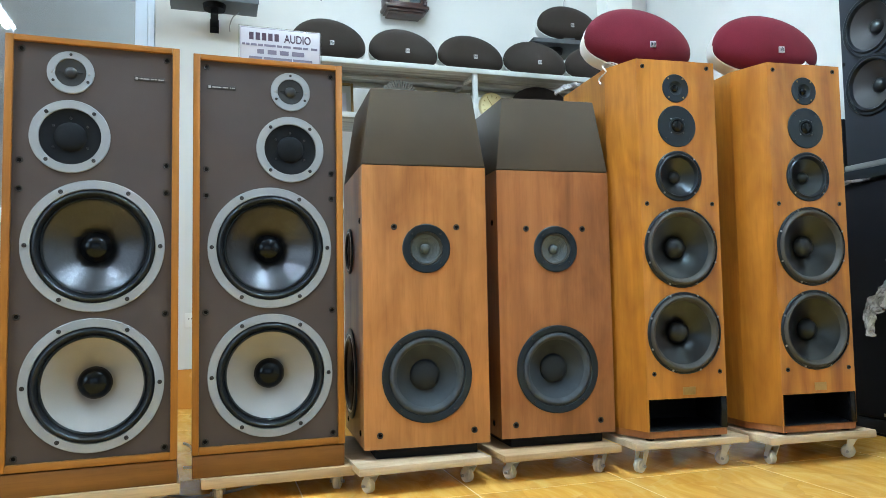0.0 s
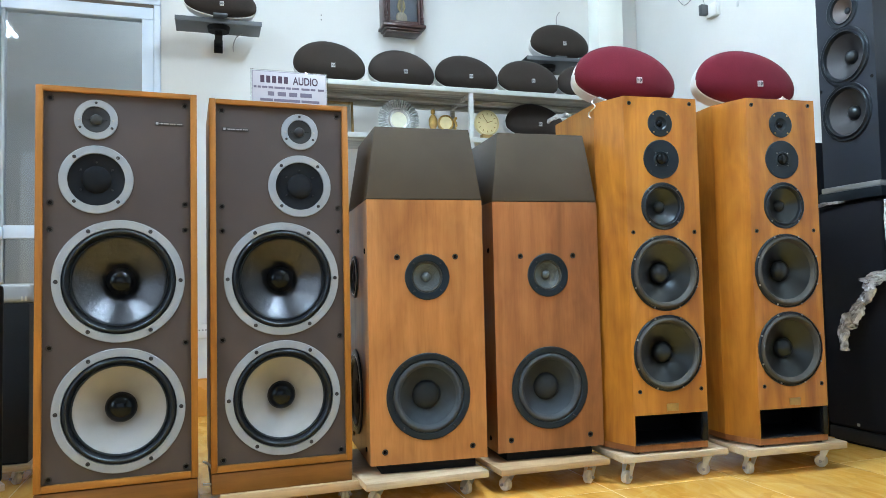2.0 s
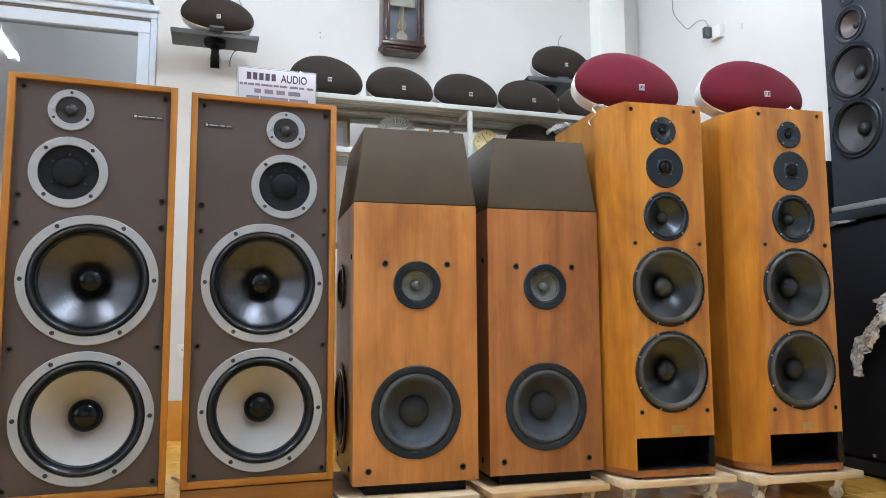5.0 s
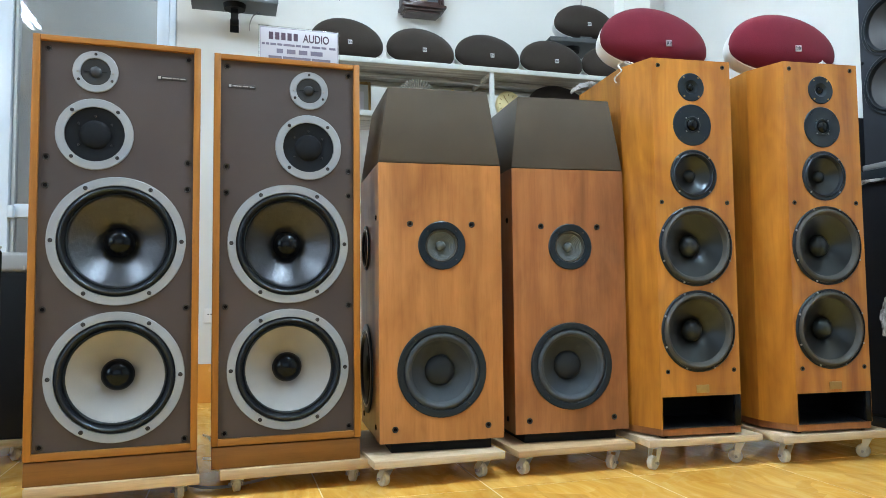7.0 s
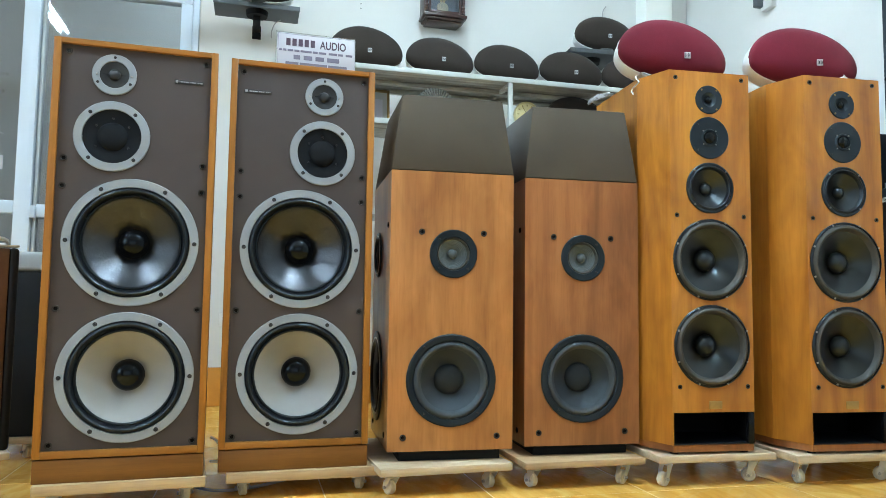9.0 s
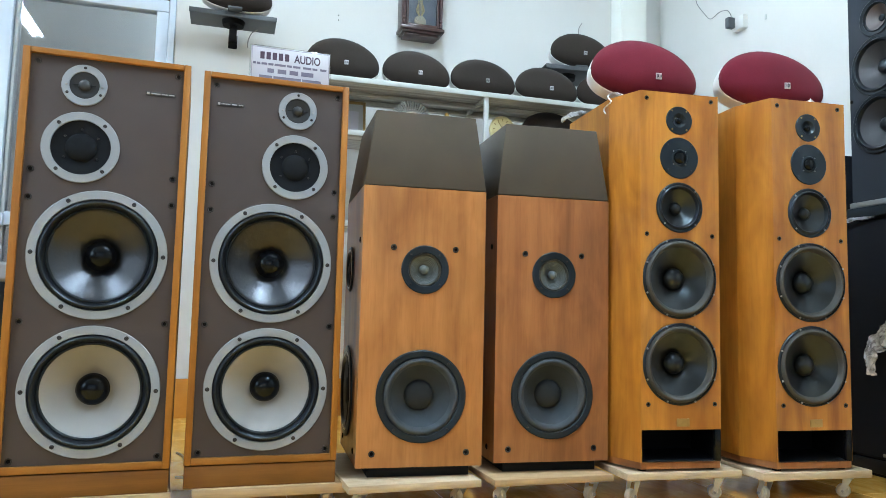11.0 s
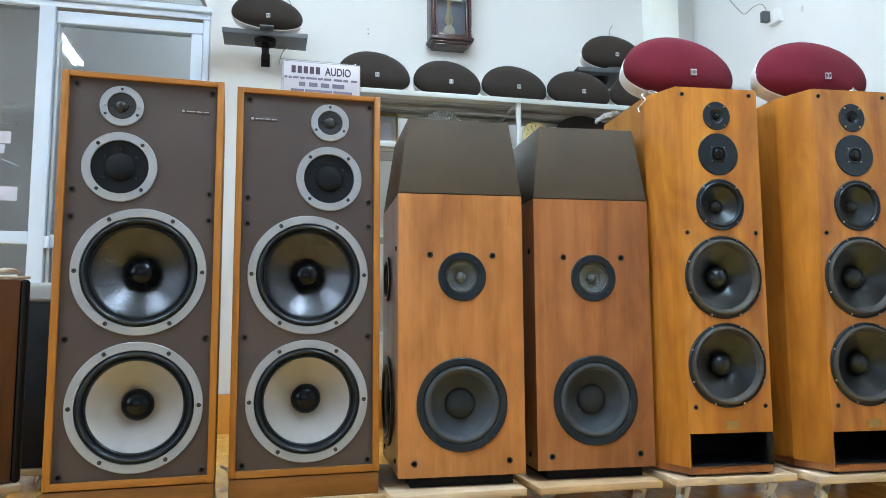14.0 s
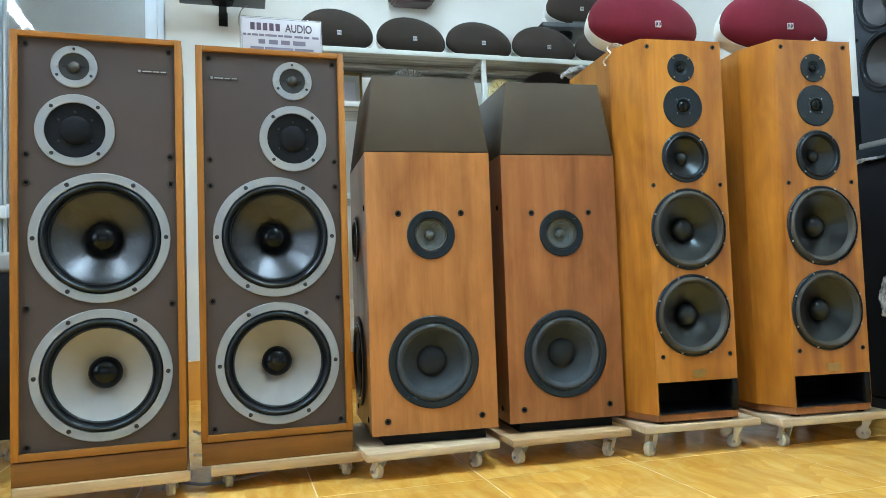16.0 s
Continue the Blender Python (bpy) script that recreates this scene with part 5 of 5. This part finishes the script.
def shop_sign():
    """A printed card in a clear holder on top of a cabinet."""
    s = thing("shop_sign", "white printed sign card in a clear stand on a teak loudspeaker", "sign", pose(0.370, 2.180, 1.1735, -5, 0, 1.5))
    w, h = 0.1135, 0.110
    part("card", box(-w + 0.004, w - 0.004, -0.001, 0.001, 0.002, h - 0.004, 0.0003), "paper", s, "white card with maroon print")
    part("holder", box(-w, w, 0.0016, 0.0036, 0.0, h, 0.0005), "crystal", s, "clear acrylic holder")
    for x0, x1, z0, z1 in ((-w + 0.006, -w + 0.0068, 0.004, h - 0.006), (w - 0.0068, w - 0.006, 0.004, h - 0.006), (-w + 0.0070, w - 0.0070, h - 0.0068, h - 0.006)):
        part("border", box(x0, x1, -0.0016, -0.0011, z0, z1), "ink_blue", s)
    letters("AUDIO", 0.0330, s, "ink", pose(0.0095, -0.0016, 0.0680, 90) @ Matrix.Diagonal((0.70, 1, 1, 1)))
    # the first word of the heading as plain bars, one for each letter
    for x0 in (-0.0850, -0.0680, -0.0510, -0.0340, -0.0170):
        part("heading_bar", box(x0, x0 + 0.0118, -0.0018, -0.0011, 0.0690, 0.0905), "ink", s)
    for row_z, row_h, spans in ((0.0520, 0.0062, ((-0.104, -0.096), (-0.093, -0.084), (-0.081, -0.065), (-0.062, -0.048), (-0.045, -0.014), (-0.011, 0.003), (0.006, 0.027), (0.034, 0.058), (0.061, 0.075), (0.083, 0.101))),
                                (0.0300, 0.0125, ((-0.064, -0.046), (-0.036, -0.012), (-0.003, 0.021), (0.030, 0.064))),
                                (0.0130, 0.0080, ((-0.086, -0.050), (-0.047, 0.030), (0.033, 0.086)))):
        for x0, x1 in spans:
            part("text_bar", box(x0, x1, -0.0018, -0.0011, row_z, row_z + row_h), "ink_blue", s)
    return s


shop_sign()

# ---- things: along the right-hand wall ----
FACE_R = 2.42


def right_frame(y, z=0.0, x=FACE_R, turn=0):
    """A frame on the right-hand row: local -y looks into the room (-x)."""
    return pose(x, y, z, 0, 0, -90 + turn)


def grille_cabinet(m, w, d, h, label):
    """A black floor cabinet with a full cloth grille over a plain foot."""
    c = thing("floor_speaker", label, "loudspeaker", m, group="black cabinets along the wall")
    part("cabinet", box(-w / 2, w / 2, 0.018, d, FLOOR + 0.012, h, 0.004), "ash", c)
    part("grille", box(-w / 2 + 0.004, w / 2 - 0.004, 0.0, 0.017, 0.078, h - 0.006, 0.007, 3), "grille_black", c, "black cloth grille")
    part("foot_panel", box(-w / 2 + 0.002, w / 2 - 0.002, 0.004, 0.0175, FLOOR + 0.012, 0.070, 0.003), "ash", c)
    part("base", box(-w / 2 + 0.01, w / 2 - 0.01, 0.02, d - 0.01, FLOOR, FLOOR + 0.0118), "black", c)
    part("badge", box(-0.006, 0.006, -0.0025, 0.0005, 0.086, 0.097, 0.001), "silver", c, "small silver badge")
    return c


grille_cabinet(right_frame(2.145), 0.285, 0.275, 0.918, "black cloth-fronted floor loudspeaker partly wrapped in film")
far_cab = grille_cabinet(right_frame(2.47), 0.30, 0.275, 1.18, "taller black cloth-fronted floor loudspeaker")


def black_tower(m):
    """A slim black loudspeaker with two woofers, a midrange and a tweeter, on a trim base."""
    t = thing("tower_speaker", "slim black loudspeaker with grey cones standing on a black cabinet", "loudspeaker", m)
    w, d, z0, z1 = 0.132, 0.275, 0.062, 0.918
    holes = [(0.0, 0.334, 0.086), (0.0, 0.546, 0.088), (0.0, 0.724, 0.054), (0.0, 0.842, 0.036)]
    body = box(-w + 0.010, w, 0.0, d, z0, z1)
    for fc in [fc for fc in body.faces if fc.calc_center_median().y < 0.001]:
        body.faces.remove(fc)
    join(body, holed_panel(-w + 0.010, w, z0, z1, holes, 0.0, 0.02))
    part("cabinet", body, "slate", t, "slate-black vinyl cabinet")
    part("trim_base", box(-w - 0.008, w + 0.008, -0.012, d - 0.01, 0.003, 0.040, 0.004), "plate_black", t)
    part("trim_strip", box(-w, w, -0.006, d - 0.02, 0.0405, 0.0615, 0.004), "foot_grey", t, "grey trim strip")
    for z in (0.334, 0.546):
        driver(t, "woofer", 0, z, 0.0, [(0.088, -0.003), (0.110, -0.001), (0.110, 0.004), (0.107, 0.006), (0.098, 0.005)], "rubber", arc(0.098, 0.004, 0.084, -0.003, 0.009, 8), "rubber",
               [(0.084, -0.003), (0.06, -0.016), (0.026, -0.040)], "cone_mauve", cap(0.026, -0.038, 0.022), "cap_soft", (45, 135, 225, 315), 0.003, 0.103, "bolt", "woofer with grey cone")
    driver(t, "midrange", 0, 0.724, 0.0, [(0.055, -0.003), (0.070, -0.001), (0.070, 0.003), (0.067, 0.005), (0.055, 0.003)], "rubber", arc(0.055, 0.002, 0.046, -0.003, 0.006, 6), "rubber",
           [(0.046, -0.003), (0.03, -0.018), (0.012, -0.030)], "cone_rose", cap(0.013, -0.028, 0.008), "cap_grey", (), label="midrange with pale cone")
    driver(t, "tweeter", 0, 0.842, 0.0, [(0.036, -0.003), (0.047, -0.001), (0.047, 0.002), (0.045, 0.004), (0.020, 0.004), (0.014, 0.001)], "plate_black", None, "", [(0.014, 0.001), (0.011, 0.001)], "rubber", cap(0.0115, 0.001, 0.009), "cap", (45, 135, 225, 315), 0.003, 0.030, "bright_bolt", "dome tweeter on a black plate")
    for u, z in ((-0.112, 0.890), (0.112, 0.890), (-0.115, 0.440), (0.115, 0.440)):
        piece("grille_socket", socket_mesh(0.0065), t, "", (u, 0, z))
    return t


black_tower(right_frame(2.128, 0.9205))


def framed_cabinet(m):
    """A dark loudspeaker with a pale edge frame, partly wrapped."""
    c = thing("floor_speaker", "dark loudspeaker with a pale grey edge, wrapped in clear film", "loudspeaker", m)
    w, d, h = 0.16, 0.275, 1.36
    part("cabinet", box(-w, w, 0.004, d, FLOOR, h, 0.004), "ash", c)
    part("edge_frame", box(-w - 0.001, -w + 0.007, -0.003, 0.010, 0.68, h - 0.002, 0.001), "foot_grey", c)
    part("edge_frame", box(w - 0.007, w + 0.001, -0.003, 0.010, 0.68, h - 0.002, 0.001), "foot_grey", c)
    part("upper_baffle", box(-w + 0.019, w - 0.019, -0.001, 0.0035, 0.82, h - 0.02, 0.002), "plate_black", c)
    part("middle_band", box(-w + 0.019, w - 0.019, -0.003, 0.0035, 0.64, 0.76, 0.002), "grey_plastic", c)
    part("lower_grille", box(-w + 0.019, w - 0.019, -0.001, 0.0035, 0.12, 0.63, 0.004), "grille_black", c)
    for z in (1.30, 0.86):
        piece("grille_socket", socket_mesh(0.0065), c, "", (-0.12, -0.001, z))
    return c


framed_cabinet(right_frame(1.785))


def film_strip(name, line, widths, label, seed, fold=0.018):
    """Crumpled film swept along a line, its edges torn and its folds running along it."""
    rng = random.Random(seed)
    line = spline(line, 9)
    n, k = len(line), 19
    bm = bmesh.new()
    rows = []
    phase = [rng.uniform(0, 6.3) for _ in range(4)]
    for i, p in enumerate(line):
        f = i / (n - 1) * (len(widths) - 1)
        w = widths[int(f)] + (widths[min(int(f) + 1, len(widths) - 1)] - widths[int(f)]) * (f - int(f))
        d = (line[min(i + 1, n - 1)] - line[max(i - 1, 0)]).normalized()
        side = d.cross(Vector((-1, 0.3, 0))).normalized()
        out = side.cross(d)
        lo = 0.85 + 0.30 * math.sin(i * 0.55 + phase[0]) * math.sin(i * 0.21 + phase[1])
        hi = 0.85 + 0.30 * math.sin(i * 0.47 + phase[2]) * math.sin(i * 0.26 + phase[3])
        row = []
        for j in range(k):
            a = j / (k - 1) - 0.5
            crease = math.sin(j * 1.5 + 0.35 * math.sin(i * 0.4 + phase[1]) * 3 + phase[2])
            q = p + side * (a * w * (lo if a < 0 else hi)) + out * (fold * 0.7 * crease + rng.uniform(-fold, fold) * 0.35)
            row.append(bm.verts.new(q))
        rows.append(row)
    for a, b in zip(rows, rows[1:]):
        for j in range(k - 1):
            bm.faces.new((a[j], a[j + 1], b[j + 1], b[j]))
    return solid(name, bm, "film", label, "plastic film")


film_strip("plastic_film", [(2.402, 1.80, 0.655), (2.396, 1.85, 0.655), (2.392, 1.90, 0.654), (2.388, 1.99, 0.640), (2.386, 2.035, 0.610), (2.386, 2.045, 0.575), (2.386, 2.085, 0.530), (2.386, 2.125, 0.480), (2.386, 2.160, 0.435), (2.390, 2.165, 0.365)],
           [0.05, 0.055, 0.05, 0.055, 0.075, 0.05, 0.065, 0.085, 0.075, 0.035], "crumpled clear packing film hanging from a cabinet", 3, 0.012)
film_strip("plastic_film", [(2.386, 2.00, 0.635), (2.380, 2.04, 0.628), (2.380, 2.075, 0.627)], [0.045, 0.03, 0.008], "torn end of clear packing film", 4, 0.006)
film_strip("plastic_film", [(2.412, 1.977, 0.910), (2.410, 1.976, 0.80), (2.409, 1.975, 0.70), (2.410, 1.972, 0.64)], [0.024, 0.020, 0.024, 0.012], "strip of white packing film between two cabinets", 5, 0.003)
film_strip("plastic_film", [(2.411, 1.974, 0.44), (2.411, 1.962, 0.29), (2.410, 1.978, 0.17), (2.408, 1.962, 0.075), (2.407, 1.925, 0.022), (2.407, 1.82, 0.02)], [0.004, 0.006, 0.012, 0.026, 0.024, 0.02], "crumpled clear packing film at the foot of a cabinet", 8, 0.004)
film_strip("plastic_film", [(2.408, 2.29, 0.905), (2.404, 2.27, 0.915), (2.406, 2.22, 0.9205), (2.41, 2.15, 0.9195)], [0.03, 0.02, 0.012, 0.006], "clear packing film tucked over a black cabinet", 9, 0.003)
film_strip("plastic_film", [(1.335, 2.44, 1.232), (1.345, 2.40, 1.242), (1.352, 2.35, 1.238), (1.358, 2.30, 1.2275)], [0.016, 0.022, 0.018, 0.010], "crumpled white packing film on a cherry tower", 11, 0.006)
film_strip("plastic_film", [(1.372, 2.085, 1.228), (1.358, 2.115, 1.243), (1.345, 2.130, 1.233), (1.342, 2.108, 1.210), (1.337, 2.140, 1.196), (1.338, 2.134, 1.178)], [0.004, 0.0045, 0.003, 0.0025, 0.002, 0.001], "wisp of clear film on a cherry tower", 12, 0.003)
film_strip("plastic_film", [(1.93, 1.955, 1.2245), (1.955, 1.950, 1.232), (1.985, 1.952, 1.2245)], [0.02, 0.02, 0.02], "scrap of clear film on a cherry tower", 13, 0.003)

# ---- things: on the walls ----


def wall_socket():
    s = thing("wall_socket", "white surface wall socket with a black adapter", "socket", right_frame(3.178, 2.062, WALL_R))
    part("box", box(-0.04, 0.04, -0.030, 0.0, -0.035, 0.035, 0.004), "white_plastic", s)
    part("adapter", box(-0.046, -0.018, -0.072, -0.0305, -0.020, 0.036, 0.004), "bracket", s, "dark plug-in adapter")
    return s


wall_socket()
solid("adapter_cable", tube(spline([(2.693, 3.672, 2.80), (2.693, 3.658, 2.703), (2.693, 3.622, 2.53), (2.693, 3.562, 2.437), (2.693, 3.550, 2.33), (2.693, 3.480, 2.235), (2.693, 3.425, 2.184), (2.693, 3.354, 2.192), (2.693, 3.288, 2.177), (2.690, 3.255, 2.135), (2.655, 3.212, 2.100)], 8), 0.0020, 6), "cable_dark", "thin dark cable looping down to a wall socket", "cable")
solid("wall_mark", box(2.697, 2.6995, 3.002, 3.016, 2.018, 2.045, 0.001), "shelf_white", "small grey plug on the white wall", "fitting")
solid("bracket_cable", tube(spline([(0.316, WALL_Y - 0.006, 2.268), (0.308, WALL_Y - 0.010, 2.24), (0.322, WALL_Y - 0.012, 2.21), (0.328, WALL_Y - 0.02, 2.13)], 6), 0.003, 6), "cable", "short pale cable end above a bracket", "cable")
solid("bracket_cable", tube(spline([(0.31, WALL_Y - 0.10, 1.945), (0.285, WALL_Y - 0.03, 1.950), (0.270, WALL_Y - 0.008, 1.915), (0.270, WALL_Y - 0.006, 1.882)], 6), 0.003, 6), "cable", "short pale cable end below a bracket", "cable")
solid("bracket_cable", tube(spline([(2.166, WALL_Y - 0.005, 2.275), (2.142, WALL_Y - 0.012, 2.235), (2.118, WALL_Y - 0.06, 2.15), (2.10, WALL_Y - 0.10, 2.08)], 6), 0.003, 6), "cable", "short pale cable above an egg loudspeaker", "cable")
for z in (2.095, 2.121):
    solid("wall_plug", lathe([(0.0035, 0.0), (0.0035, 0.002), (0, 0.002)], 10, Matrix.Translation((0.730, WALL_Y, z))), "bracket", "small dark plug hole in the white wall", "fitting", group="plug holes in the wall")
plate = thing("socket_plate", "small white wall socket plate with four dark holes", "socket", pose(0.103, WALL_Y - 0.0005, 0.436))
part("plate", box(-0.042, 0.042, -0.010, 0.0, -0.034, 0.034, 0.003), "white_plastic", plate)
# near-black discs on the plate stand for the shade inside its holes
for u in (-0.022, -0.008, 0.010, 0.024):
    part("hole", lathe([(0.0032, 0.0), (0.0032, 0.0006), (0, 0.0006)], 10), "socket", plate, "", (u, -0.0101, 0.006))

# ---- things: left of the row ----


def grey_cabinet(m):
    c = thing("floor_speaker", "dark grey cabinet with a light grey slotted cap", "loudspeaker", m)
    part("cabinet", box(-0.30, 0.0, 0.0, 0.30, 0.085, 0.611, 0.008), "grille_grey", c)
    part("cap", box(-0.304, 0.004, -0.004, 0.304, 0.6115, 0.675, 0.014, 4), "grey_plastic", c, "light grey rounded cap")
    for x in (-0.022, -0.010):
        part("slot", box(x - 0.003, x + 0.003, -0.0055, -0.0035, 0.617, 0.632, 0.001), "nylon", c)
    return c


grey_cabinet(pose(-0.425, 2.75, 0))


def walnut_cabinet(m):
    c = thing("floor_speaker", "dark walnut loudspeaker with a black rounded front", "loudspeaker", m)
    part("cabinet", box(-0.40, -0.0155, 0.0, 0.13, 0.100, 0.664, 0.002), "wood_d", c)
    part("front", box(-0.015, 0.010, -0.002, 0.132, 0.098, 0.666, 0.011, 4), "black", c, "black rounded front frame")
    return c


WALNUT = pose(-0.440, 2.45, 0, 0, 0, 24)
walnut_cabinet(WALNUT)
dolly(WALNUT @ pose(-0.19, -0.03, 0), 0.40, 0.22, 0.0975, 0.020, "white_board", "whitewashed dolly under a walnut loudspeaker", (20, 40, 150, 200))
dolly(pose(-0.575, 2.735, 0, 0, 0, 0), 0.32, 0.32, 0.0845, 0.020, "white_board", "whitewashed dolly under a grey cabinet", (20, 40, 150, 200))
for k, dz in enumerate((0.0, 0.006)):
    solid("speaker_cable", tube(spline([(-0.22, 0.02, 0.671 + dz), (-0.11, 0.012, 0.678 + dz), (-0.05, 0.01, 0.688 + dz), (-0.018, 0.04, 0.684 + dz), (-0.02, 0.09, 0.675 + dz), (-0.08, 0.10, 0.672 + dz), (-0.18, 0.10, 0.671 + dz)], 6), 0.0038, 8), "white_plastic" if k else "nylon", "coiled pale cable on a walnut loudspeaker", "cable", WALNUT)
solid("speaker_cable", tube(spline([(-0.16, 0.025, 0.671), (-0.06, 0.005, 0.672), (-0.02, 0.003, 0.671), (0.006, 0.012, 0.673), (0.002, 0.025, 0.671), (-0.04, 0.03, 0.671)], 6), 0.003, 8), "nylon", "end of a pale cable on a walnut loudspeaker", "cable", WALNUT)
solid("floor_cable", tube(spline([(0.122, 2.17, 0.166), (0.136, 2.16, 0.160), (0.147, 2.155, 0.142), (0.153, 2.155, 0.118), (0.144, 2.155, 0.107), (0.122, 2.16, 0.107)], 7), 0.0035, 8), "pale_cable", "pale clear-sheathed cable looping out between two loudspeakers", "cable")
solid("floor_cable", tube(spline([(0.06, 2.27, 0.024), (0.115, 2.22, 0.020), (0.165, 2.21, 0.018), (0.24, 2.24, 0.017), (0.34, 2.32, 0.017)], 7), 0.0042, 8), "cable", "grey cable on the floor between two dollies", "cable")
# notices and old lettering stuck on the glazing
for x0, x1, z0, z1 in ((-1.055, -0.976, 1.403, 1.461), (-1.055, -1.000, 1.355, 1.398), (-1.055, -0.935, 1.128, 1.195)):
    solid("notice", box(x0, x1, WALL_Y + 0.0105, WALL_Y + 0.0115, z0, z1), "notice", "small white paper notice stuck on the glass", "notice", group="notices on the glazing")
solid("tape_strip", prism([(-1.012, 0), (-0.934, 0.0), (-0.934, 0.0008), (-1.012, 0.0008)], -0.002, 0.002), "notice", "thin strip of white tape on the glass", "tape", pose(0, WALL_Y + 0.0105, 0) @ Matrix.Translation((-0.973, 0, 1.311)) @ Matrix.Rotation(radians(22), 4, "Y") @ Matrix.Translation((0.973, 0, 0)))
for z, spans in ((1.577, ((-1.055, -1.035), (-1.030, -1.012), (-1.007, -0.992), (-0.987, -0.970), (-0.962, -0.950), (-0.945, -0.932))), (1.533, ((-1.055, -1.030), (-1.024, -1.008), (-1.002, -0.979))), (1.494, ((-1.055, -1.040), (-1.032, -1.018), (-1.010, -1.000), (-0.990, -0.975), (-0.958, -0.945)))):
    rowthing = thing("glass_lettering", "row of faded grey lettering on the glass", "lettering", group="lettering on the glazing")
    for x0, x1 in spans:
        part("letter_bar", box(x0, x1, WALL_Y + 0.0108, WALL_Y + 0.0115, z, z + 0.014), "faded_ink", rowthing)

# ---- floor tiles ----
TILE = 0.435


def lay_tiles():
    g = 0.0020
    half = TILE / 2 - g
    me = shared("floor_tile", lambda: prism([(-half, -half), (half, -half), (half, half), (-half, half)], FLOOR - 0.003, FLOOR, 0.0004, 1), "tile")
    x = 0.853 - TILE * 9
    while x < WALL_R + 0.2:
        y = 1.99 - TILE * 12
        while y < WALL_Y:
            cx, cy = x + TILE / 2, y + TILE / 2
            if WALL_L + 0.1 < cx < WALL_R and WALL_F + 0.1 < cy < WALL_Y + 0.1:
                piece("tile", me, floor_slab, "", (cx, cy, 0))
            y += TILE
        x += TILE


lay_tiles()
